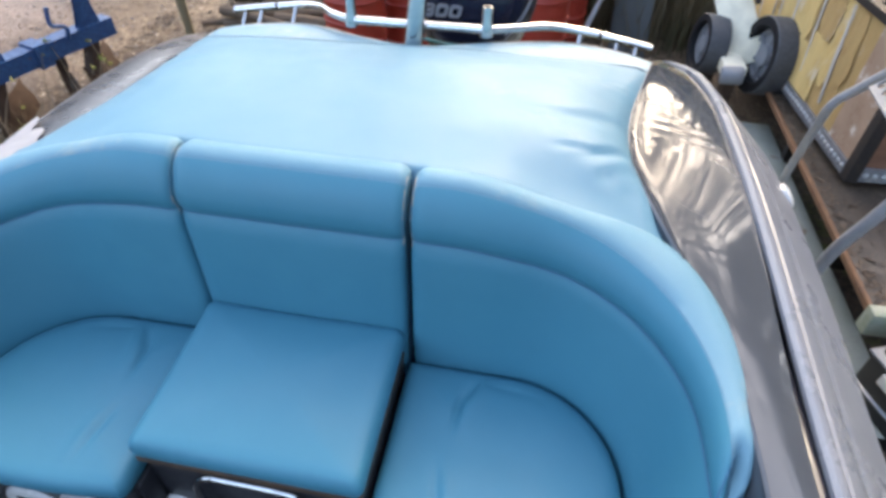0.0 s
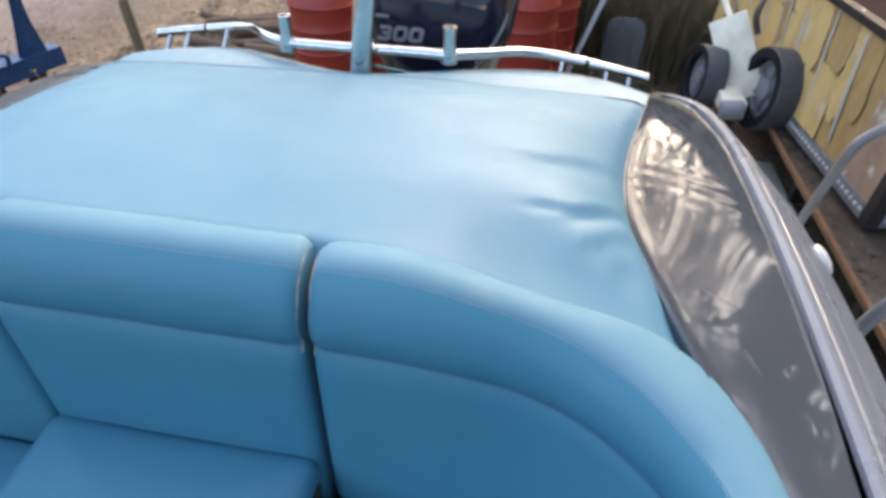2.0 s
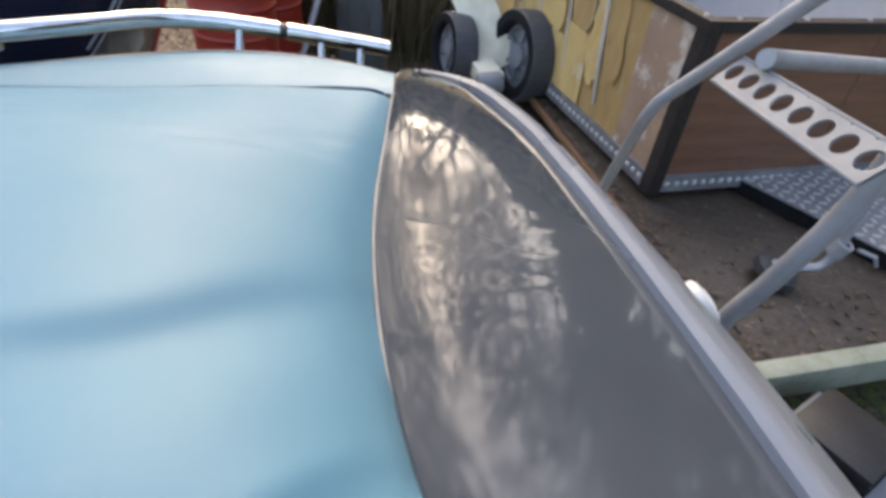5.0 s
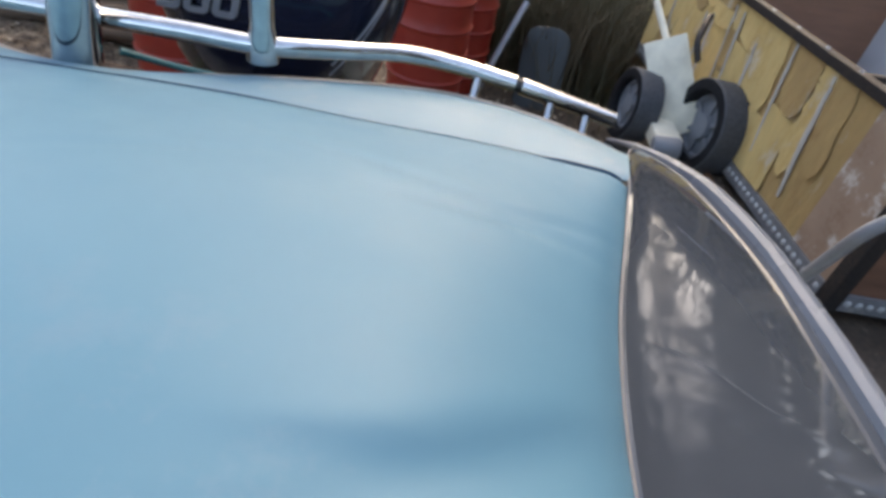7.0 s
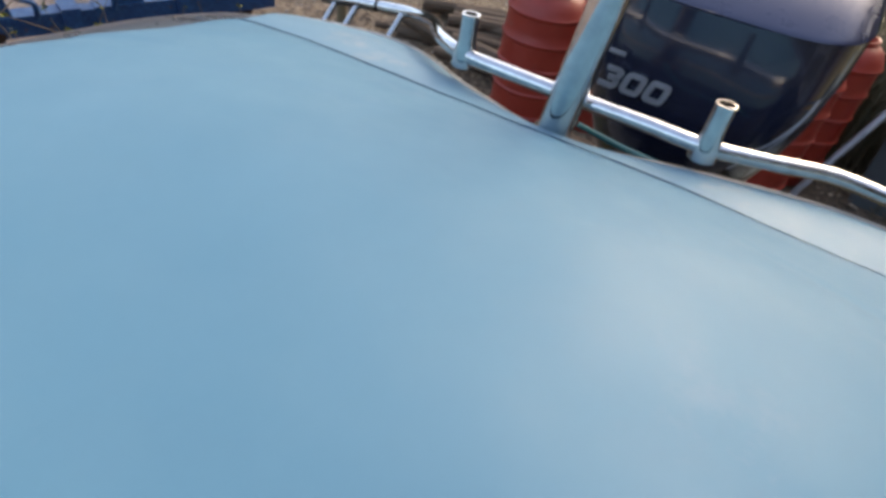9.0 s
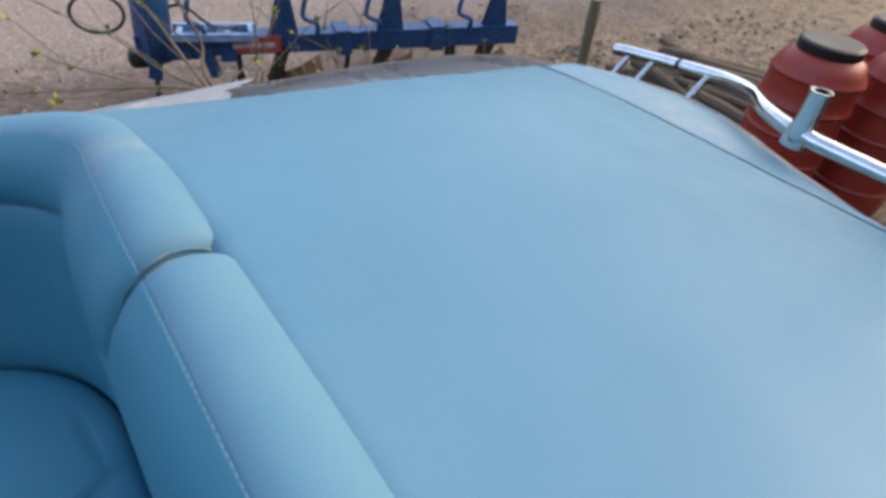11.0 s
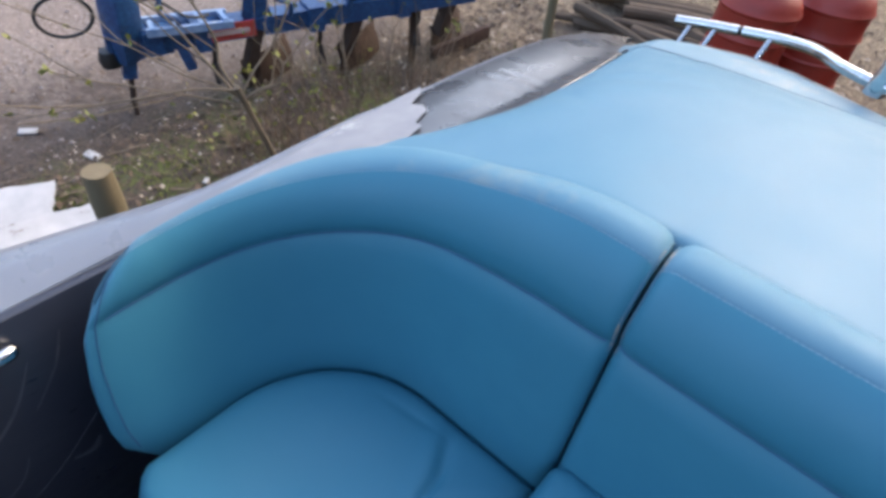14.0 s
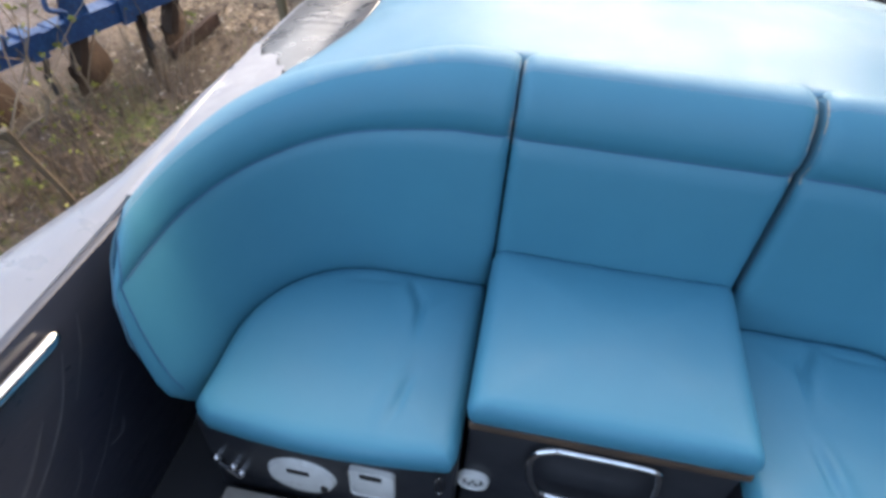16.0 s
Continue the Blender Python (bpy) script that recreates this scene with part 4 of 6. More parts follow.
    e = thing("chrome_ring", "chrome ring on the locker edge", "ring", (-0.315, -0.46, 1.0))
    Shape().pipe([(-0.315 + 0.008 * math.cos(a), -0.47, 1.09 + 0.035 * math.sin(a)) for a in [2 * math.pi * i / 20 for i in range(21)]], 0.004, 8).done("loop", "chrome", e)
lockers()

# ---- the outboard motor ----
def outboard():
    t = thing("outboard_motor", "dark navy outboard motor with silver figures", "outboard motor", (0.19, 1.7, 0.9))
    cx = 0.200
    def ring(hw, yf, yb, z, e=3.2, n=56):
        row = []
        for k in range(n):
            a = 2 * math.pi * k / n
            c, s = math.cos(a), math.sin(a)
            row.append((cx + hw * math.copysign(abs(c) ** (2 / e), c), (yf + yb) / 2 + (yb - yf) / 2 * math.copysign(abs(s) ** (2 / e), s), z + 0.04 * ((yf + yb) / 2 + (yb - yf) / 2 * s - 1.8)))
        return row
    low = [ring(0.17, 1.56, 2.0, 1.30), ring(0.215, 1.50, 2.10, 1.40), ring(0.245, 1.465, 2.14, 1.48), ring(0.272, 1.447, 2.16, 1.58), ring(0.288, 1.445, 2.17, 1.70), ring(0.292, 1.452, 2.17, 1.815)]
    Shape().grid(low, close_v=True, cap=True).done("lower_cowl", "cowl", t)
    top = [ring(0.291, 1.456, 2.168, 1.817, 4.5), ring(0.289, 1.462, 2.166, 1.826, 4.5), ring(0.272, 1.60, 2.15, 1.885, 4.5), ring(0.262, 1.66, 2.13, 1.905, 4.5), ring(0.20, 1.74, 2.06, 1.935, 4.0), ring(0.10, 1.82, 1.96, 1.945, 4.0)]
    Shape().grid(top, close_v=True, cap=True).done("top_cowl", "cowl_top", t, "glossy lighter navy top cowl")
    leg = [ring(0.10, 1.62, 1.92, z) for z in (1.32, 0.95)] + [ring(0.05, 1.64, 1.86, z, 2.2) for z in (0.9, 0.32)]
    Shape().grid(leg, close_v=True, cap=True).done("leg", "cowl", t)
    Shape().box((0.10, 1.29, 1.05), (0.28, 1.64, 1.28), bevel=0.02).done("bracket", "black", t)
    line = smooth_line([(0.455, 1.62, 1.70), (0.448, 1.52, 1.66), (0.415, 1.462, 1.60), (0.36, 1.452, 1.53)], 6)
    Shape().pipe(line, 0.003, 8).done("side_trim", "plate", t)
    Shape().pipe([p + Vector((-0.004, -0.002, -0.022)) for p in line], 0.002, 8).done("side_trim", "plate", t)
    def ribbon(path, half, closed):
        n = len(path)
        rows = []
        for k, (px, pz) in enumerate(path):
            a, c = path[(k - 1) % n if closed else max(k - 1, 0)], path[(k + 1) % n if closed else min(k + 1, n - 1)]
            dx, dz = c[0] - a[0], c[1] - a[1]
            g = math.hypot(dx, dz)
            nx, nz = -dz / g * half * 1.25, dx / g * half
            rows.append([(px - nx, d, pz - nz) for d in (0.004,)] + [(px - nx, -0.003, pz - nz), (px + nx, -0.003, pz + nz), (px + nx, 0.004, pz + nz)])
        return rows
    nought = [(0.5 + 0.5 * math.copysign(abs(math.cos(a)) ** 0.35, math.cos(a)), 0.5 + 0.5 * math.copysign(abs(math.sin(a)) ** 0.35, math.sin(a))) for a in [2 * math.pi * k / 28 for k in range(28)]]
    three = [(0.0, 1.0), (0.45, 1.0), (0.86, 0.99), (0.97, 0.92), (1.0, 0.75), (0.95, 0.60), (0.80, 0.52), (0.35, 0.50)]
    three_low = [(0.80, 0.49), (0.95, 0.42), (1.0, 0.25), (0.97, 0.08), (0.86, 0.01), (0.45, 0.0), (-0.05, 0.0)]
    for i, ch in enumerate("300"):
        f = Shape()
        for path in ((three, three_low) if ch == "3" else (nought,)):
            line = [(x * 0.037 + 0.25 * z * 0.040, z * 0.040) for x, z in path]
            f.grid(ribbon(line, 0.0055, ch == "0"), close_u=ch == "0")
        f.v = [v + Vector((0.014 + 0.056 * i, 1.443, 1.594)) for v in f.v]
        f.done("figure", "silver", t, "silver figure " + ch, smooth=False)
    Shape().box((0.0, 1.440, 1.668), (0.055, 1.445, 1.677)).done("word_bar", "silver", t)
outboard()

# ---- barrels ----
def barrel(x, y, lid, label, r=0.25, h=1.0, lean=0.0):
    z = ground_z(x, y) - 0.01
    t = thing("barrel", label, "barrel", (x, y, z), "red barrels")
    p = [(0.0, 0.0), (r * 0.90, 0.0), (r * 0.96, 0.03)]
    for i in range(5):
        c = 0.16 + 0.165 * i
        g = r * (0.985 + 0.02 * math.sin(math.pi * i / 4))
        p += [(g, h * (c - 0.06)), (g * 1.0, h * (c + 0.012)), (g * 1.035, h * (c + 0.022)), (g * 1.04, h * (c + 0.034)), (g * 1.0, h * (c + 0.046))]
    p += [(r * 0.95, h * 0.89), (r * 0.86, h * 0.935), (r * 0.70, h * 0.965), (r * 0.66, h * 0.97), (r * 0.655, h * 1.0)]
    if not lid:
        p += [(r * 0.60, h * 1.0), (r * 0.58, h * 0.9), (0.0, h * 0.88)]
    m = Matrix.Translation((x, y, z))
    Shape().lathe(p, m, 40).done("body", "red", t)
    if lid:
        Shape().lathe([(r * 0.67, h * 0.965), (r * 0.69, h * 0.975), (r * 0.69, h * 1.02), (r * 0.64, h * 1.03), (0, h * 1.025)], m, 36).done("lid", "black", t, "black screw lid")
barrel(-1.05, 3.72, True, "ribbed red plastic barrel with a black lid")
barrel(-0.72, 4.22, True, "ribbed red plastic barrel standing behind another")
barrel(-1.02, 4.62, True, "ribbed red plastic barrel at the back of the row")
barrel(0.44, 4.05, True, "ribbed red plastic barrel with a black lid beside reeds")
barrel(0.61, 4.60, False, "ribbed red plastic barrel with its lid off")

# ---- the box trailer ----
def cart():
    t = thing("box_trailer", "open box trailer with weathered plywood sides in an iron frame", "trailer", (2.36, 2.21, 0.5))
    d = Vector((-0.185, 1.94, 0)).normalized()
    e = Vector((0.995, 0.012, 0)).normalized()
    o = Vector((2.362, 2.213, 0))
    L, W, z0, z1 = 2.9, 1.75, 0.63, 1.31
    m = Matrix.Identity(4)
    def at(a, b, z):
        return o + d * a + e * b + Vector((0, 0, z))
    def slab(a0, a1, b0, b1, zz0, zz1, name, material, label=""):
        s = Shape()
        vs = [at(a, b, z) for a in (a0, a1) for b in (b0, b1) for z in (zz0, zz1)]
        s.v += vs
        s.f += [(0, 1, 3, 2), (4, 6, 7, 5), (0, 4, 5, 1), (2, 3, 7, 6), (0, 2, 6, 4), (1, 5, 7, 3)]
        return s.done(name, material, t, label, smooth=False)
    # long side, boards with peeling faces
    slab(0.05, L, 0.004, 0.018, z0, z1, "side_panel", "bare_ply", "weathered plywood side, yellow where its skin peeled off")
    slab(0.05, 0.36, -0.001, 0.004, z0, z1, "skin_sheet", "skin", "brown plywood skin")
    # front: planks
    for i in range(2):
        a, b = 0.05 + i * 0.85, 0.05 + (i + 1) * 0.85 - 0.006
        slab(0.004, 0.022, a, b, z0, z1, "front_plank", "plyfront", "brown plywood front panel with water marks")
    slab(0.022, 0.030, 0.03, W, z0, z1, "front_lining", "alu")
    slab(0.05, L, 0.018, 0.026, z0, z1, "side_lining", "alu", "dull grey metal lining")
    slab(0.05, L, W - 0.03, W, z0, z1 + 0.02, "far_side", "alu", "dull grey metal far side")
    slab(L - 0.03, L, 0.02, W, z0, z1, "back_side", "ply")
    slab(0.03, L, 0.02, W, z0 - 0.02, z0 + 0.01, "floor", "alu")
    for j in range(3):
        slab(0.6 + 0.75 * j, 0.62 + 0.75 * j, W - 0.045, W - 0.03, z0, z1, "lining_rib", "alu")
    # iron frame
    slab(-0.012, 0.055, -0.012, 0.055, z0 - 0.10, z1, "corner_post", "iron")
    slab(-0.02, L, -0.022, 0.036, z1, z1 + 0.045, "top_rail", "iron", "dark iron top rail with bolts")
    slab(-0.022, 0.036, 0.037, W, z1, z1 + 0.045, "top_rail", "iron", "dark iron top rail with bolts")
    slab(0.0, L, W - 0.04, W + 0.02, z1 + 0.02, z1 + 0.06, "top_rail", "iron")
    slab(0.62, 0.66, 0.037, W - 0.05, z1 + 0.005, z1 + 0.03, "cross_bar", "iron")
    slab(0.056, L, -0.014, 0.003, z0 - 0.085, z0 + 0.0, "kick_strip", "tread", "bright tread-plate strip")
    slab(-0.014, 0.003, 0.056, W, z0 - 0.085, z0 + 0.0, "kick_strip", "tread", "bright tread-plate strip")
    boss = [(0.0165, 0.0), (0.0155, 0.004), (0.010, 0.008), (0.0, 0.009)]
    for i in range(56):
        Shape().lathe(boss, Matrix.Translation(at(0.08 + 0.050 * i, -0.0138, z0 - 0.042)) @ pose(0, 0, 0, 0, -90, 5), 8).done("stud", "stud", t)
    for i in range(33):
        Shape().lathe(boss, Matrix.Translation(at(-0.0138, 0.08 + 0.050 * i, z0 - 0.042)) @ pose(0, 0, 0, 90, 0, 0), 8).done("stud", "stud", t)
    for i in range(11):
        Shape().lathe([(0.011, 0.0), (0.010, 0.007), (0.0, 0.009)], Matrix.Translation(at(0.05 + 0.27 * i, 0.007, z1 + 0.045)), 8).done("bolt", "galv", t)
    for i in range(5):
        Shape().lathe([(0.011, 0.0), (0.010, 0.007), (0.0, 0.009)], Matrix.Translation(at(0.007, 0.13 + 0.33 * i, z1 + 0.045)), 8).done("bolt", "galv", t)
    # long strips of ply, split and lifted from one another, with ragged ends
    rnd = random.Random(5)
    a = 0.40
    i = 0
    while a < L - 0.06:
        w = rnd.uniform(0.10, 0.27)
        low = z0 + (0.006 if rnd.random() < 0.55 else rnd.uniform(0.05, 0.30))
        cuts = sorted([low] + [rnd.uniform(low + 0.10, z1 - 0.06) for _ in range(rnd.choice((0, 1, 1, 2)))] + [z1 - 0.004])
        for lo, hi in zip(cuts, cuts[1:]):
            lift = rnd.uniform(0.003, 0.011)
            lean = rnd.uniform(0.06, 0.16)
            off, ww = rnd.uniform(-0.02, 0.02), w * rnd.uniform(0.75, 1.12)
            n = max(5, int((hi - lo) / 0.035))
            phase = rnd.uniform(0, 9)
            rows = []
            for q in range(n + 1):
                u = q / n
                zz = lo + (hi - lo) * u
                taper = 1 - 0.75 * max(0.0, 1 - u / 0.22) ** 1.6 * (lo > z0 + 0.03)
                e0 = a + off + lean * (zz - z0) / (z1 - z0) + 0.018 * noise.noise((phase, zz * 16, 1.0)) + 0.4 * ww * (1 - taper)
                e1 = e0 + ww * taper * (1 + 0.22 * noise.noise((phase, zz * 13, 7.0)))
                row = []
                for f in (0.0, 0.3, 0.7, 1.0):
                    x = min(max(e0 + (e1 - e0) * f, 0.365), L - 0.004)
                    row.append(at(x, -0.003 - lift * (1 - u) ** 2 - 0.35 * lift * f * f, min(max(zz + 0.02 * noise.noise((x * 30, phase, 2.0)) * (0 < q < n), z0 + 0.003), z1 - 0.003)))
                rows.append(row)
            Shape().grid(rows + [[p + e * 0.005 for p in r] for r in reversed(rows)]).done("peeled_flake", "peel" if i % 4 else "bare_ply", t)
            i += 1
        a += w * 0.86
        if rnd.random() < 0.38:
            g = rnd.uniform(0.018, 0.035)
            z2, z3 = z0 + rnd.uniform(0.0, 0.2), z1 - rnd.uniform(0.0, 0.25)
            rows = []
            for q in range(12):
                zz = z2 + (z3 - z2) * q / 11
                e0 = a + 0.11 * (zz - z0) / (z1 - z0) + 0.008 * noise.noise((a, zz * 20, 3.0))
                h = g * (0.35 + 0.65 * math.sin(math.pi * (q + 0.6) / 12.2))
                rows.append([at(min(e0 + h * f, L - 0.004), -0.009 - 0.004 * (f == 0.5), zz) for f in (0.0, 0.5, 1.0)])
            Shape().grid(rows + [[p + e * 0.006 for p in r] for r in reversed(rows)]).done("splinter", "skin_pale", t, "pale weathered splinter of ply")
            a += g * 0.6
    # running gear
    for a in (1.2, 1.95):
        wm = Matrix.Translation(at(a, 0.25, 0.42)) @ pose(0, 0, 0, 0, 90, 5)
        w = Shape().lathe([(0.15, -0.08), (0.23, -0.085), (0.26, -0.06), (0.265, 0.0), (0.26, 0.06), (0.23, 0.085), (0.15, 0.08)], wm, 28).done("wheel", "rubber", t)
    slab(0.3, 2.6, 0.3, 0.36, 0.44, 0.61, "chassis", "iron")
    slab(0.3, 2.6, 1.35, 1.41, 0.44, 0.61, "chassis", "iron")
cart()

# ---- the flat trailer bed beside the boat ----
def flatbed():
    t = thing("flat_trailer", "low flat trailer with wet brown floor and mossy white bar", "trailer", (2.9, 1.9, GROUND))
    Shape().box((2.20, 1.20, 0.44), (4.3, 4.6, 0.50), bevel=0.004).done("floor", "bed", t)
    Shape().box((2.16, 1.12, 0.40), (4.3, 1.195, 0.535), bevel=0.006).done("end_bar", "moss", t, "mossy white end bar")
    Shape().box((2.172, 1.20, 0.475), (2.195, 4.6, 0.513), bevel=0.004).done("side_rail", "rust_orange", t, "rusty orange-brown side rail")
    for y in (1.8, 2.9, 4.0):
        Shape().box((2.3, y, 0.2), (4.2, y + 0.06, 0.435)).done("cross_member", "iron", t)
    for x in (2.5, 3.9):
        Shape().box((x, 1.3, GROUND - 0.05), (x + 0.1, 1.4, 0.435)).done("leg", "iron", t)
    rnd = random.Random(9)
    lf = Shape()
    for k in range(420):
        x, y = (2.215 + abs(rnd.gauss(0, 0.05)), rnd.uniform(1.2, 3.4)) if k % 3 else (rnd.uniform(2.22, 3.3), 1.2 + abs(rnd.gauss(0, 0.35)))
        m = Matrix.Translation((x, y, 0.506)) @ pose(0, 0, 0, rnd.uniform(-25, 25), rnd.uniform(-25, 25), rnd.uniform(0, 360))
        g = rnd.uniform(0.006, 0.022)
        lf.grid([[m @ Vector(q) for q in r] for r in (((0, -g, 0), (0.001, -g, 0)), ((-g * 0.6, 0, 0.004), (g * 0.6, 0, 0.004)), ((0, g, 0), (0.001, g, 0)))])
    tagged(lf.done("leaf_litter", "leaf"), "damp brown leaves along the trailer floor's edge", "leaves", kind="stuff")
    plate = thing("tread_plate", "bright tread-plate sheet leaning on the trailer floor", "plate", (3.1, 1.8, 0.5))
    m = Matrix.Translation((3.00, 1.94, 0.580)) @ pose(0, 0, 0, 3, 0, -63)
    Shape().box((-0.45, 0.0, 0), (0.6, 0.50, 0.006), m).done("sheet", "tread", plate)
    Shape().box((-0.44, 0.006, -0.075), (0.6, 0.49, -0.001), m).done("frame", "sidewall", plate, "black frame under the plate")
    for i in range(20):
        for j in range(9):
            Shape().box((-0.018, -0.008, 0), (0.018, 0.008, 0.004), m @ pose(-0.42 + 0.052 * i, 0.03 + 0.054 * j, 0.006, 0, 0, 45 if (i + j) % 2 else -45)).done("stud", "stud", plate)
flatbed()

def ground_slab():
    rows = []
    for i in range(19):
        y = 0.7 + 2.7 * i / 18
        edge = 0.03 * noise.noise((y * 3.0, 0.0, 8.0))
        rows.append([(1.42 + edge, y, GROUND - 0.03), (1.42 + edge, y, 0.196), (1.45 + edge, y, 0.205)] + [(1.45 + 0.85 * k / 8, y, 0.205 + 0.006 * noise.noise((k * 0.7, y * 4, 1.0))) for k in range(1, 9)] + [(2.32, y, 0.196), (2.32, y, GROUND - 0.03)])
    tagged(Shape().grid(rows).done("ground_slab", "slab"), "pale grey-green mossy slab on the earth beside the boat", "slab")
ground_slab()

# ---- the tubular frame ----
def frame_stand():
    t = thing("tubular_frame", "galvanised tube frame with a drilled cross plate", "frame", (2.0, 1.5, 0.5))
    A = smooth_line([(1.998, 2.205, 0.13), (1.935, 2.029, 0.50), (1.842, 1.779, 1.0), (1.812, 1.69, 1.18), (1.802, 1.655, 1.25), (1.815, 1.635, 1.305), (1.840, 1.60, 1.365), (1.868, 1.495, 1.50), (1.895, 1.36, 1.67), (1.915, 1.25, 1.80), (1.915, 1.17, 1.87)], 6)
    B = smooth_line([(1.78, 1.10, 0.50), (1.79, 1.06, 0.90), (1.83, 1.01, 1.16), (1.87, 0.98, 1.38), (1.875, 0.97, 1.56), (1.88, 1.03, 1.75), (1.905, 1.12, 1.85)], 8)
    Shape().pipe(A, 0.020, 14).done("tube", "galv", t)
    Shape().pipe(B, 0.025, 14).done("tube", "galv", t)
    for a, b in (((1.835, 1.34, 1.552), (2.95, 1.78, 1.335)), ((1.88, 0.98, 1.42), (3.0, 1.10, 1.40))):
        Shape().pipe([a, b], 0.024, 14).done("cross_tube", "galv", t)
    # drilled plate
    a, b = Vector((1.842, 1.452, 1.480)), Vector((1.742, 0.880, 1.535))
    along = (b - a)
    length = along.length
    u = along.normalized()
    up = Vector((0.75, 0.1, 0.66))
    up = (up - u * up.dot(u)).normalized()
    n = u.cross(up)
    s = Shape()
    holes, hh, thick = 8, 0.045, 0.004
    cell = length / holes
    for i in range(holes):
        c = a + u * (cell * (i + 0.5))
        outer, inner = [], []
        for k in range(24):
            ang = 2 * math.pi * k / 24
            cx, cy = math.cos(ang), math.sin(ang)
            f = min(cell / 2 / max(abs(cx), 1e-6), hh / max(abs(cy), 1e-6))
            outer.append(c + u * cx * f + up * cy * f)
            inner.append(c + u * cx * 0.026 + up * cy * 0.026)
        s.grid([[p + n * thick for p in outer], [p + n * thick for p in inner], [p - n * thick for p in inner], [p - n * thick for p in outer]], close_v=True)
    plate = s.done("drilled_plate", "plate", t, "plate with a row of round holes")
    bm = bmesh.new()
    bm.from_mesh(plate.data)
    bmesh.ops.remove_doubles(bm, verts=bm.verts, dist=0.0005)
    bm.to_mesh(plate.data)
    bm.free()
    for sgn in (-1, 1):
        Shape().pipe([a + up * hh * sgn, b + up * hh * sgn], 0.006, 8).done("plate_flange", "plate", t)
    k = thing("jockey_wheel", "small jockey wheel with a steel stem standing on the trailer floor", "jockey wheel", (2.5, 1.75, 0.5))
    Shape().pipe([(2.776, 1.544, 0.98), (2.77, 1.53, 0.66)], 0.019, 12).done("stem", "galv", k)
    Shape().lathe([(0.02, -0.03), (0.036, -0.03), (0.036, 0.03), (0.02, 0.03)], Matrix.Translation((2.775, 1.53, 0.71)) @ pose(0, 0, 0, 12, 10, 0), 14).done("clamp", "galv", k)
    Shape().pipe([(2.83, 1.50, 0.72), (2.90, 1.47, 0.70), (2.92, 1.46, 0.66)], 0.009, 8).done("clamp_lever", "galv", k)
    Shape().pipe(smooth_line([(2.77, 1.53, 0.67), (2.74, 1.535, 0.615), (2.67, 1.555, 0.60), (2.60, 1.575, 0.60)], 5), 0.018, 10).done("fork", "galv", k)
    wm = Matrix.Translation((2.615, 1.60, 0.545)) @ pose(0, 0, 0, 14, 12, 15)
    Shape().lathe([(0.04, -0.03), (0.075, -0.03), (0.092, -0.018), (0.092, 0.018), (0.075, 0.03), (0.04, 0.03)], wm, 24).done("tyre", "rubber", k)
    Shape().lathe([(0.0, -0.034), (0.04, -0.034), (0.045, 0.0), (0.04, 0.034), (0.0, 0.034)], wm, 18).done("hub", "alu", k)
frame_stand()

# ---- the black box beside the boat ----
def black_box():
    t = thing("battery_box", "black lidded box with a pale worn rim standing beside the boat", "box", (2.33, 0.88, GROUND))
    m = Matrix.Translation((2.325, 0.875, 0)) @ pose(0, 0, 0, 0, 0, 20)
    Shape().box((-0.155, -0.165, GROUND - 0.02), (0.150, 0.145, 0.470), m, 0.015).done("body", "black", t)
    Shape().box((-0.170, -0.180, 0.471), (0.160, 0.155, 0.486), m, 0.005).done("rim", "plate", t, "pale grey worn rim")
    Shape().box((-0.125, -0.130, 0.487), (0.130, 0.130, 0.515), m, 0.004).done("step", "sidewall", t)
    Shape().box((-0.118, -0.124, 0.516), (0.135, 0.134, 0.556), m, 0.010).done("lid", "lid", t, "dusty dark grey lid")
    Shape().box((-0.186, -0.06, 0.40), (-0.171, 0.04, 0.462), m, 0.006).done("clip", "white", t, "pale plastic clip")
    Shape().pipe(smooth_line([m @ Vector(p) for p in ((-0.165, -0.12, 0.30), (-0.20, 0.0, 0.33), (-0.165, 0.12, 0.30))], 6), 0.008, 8).done("handle", "galv", t)
black_box()

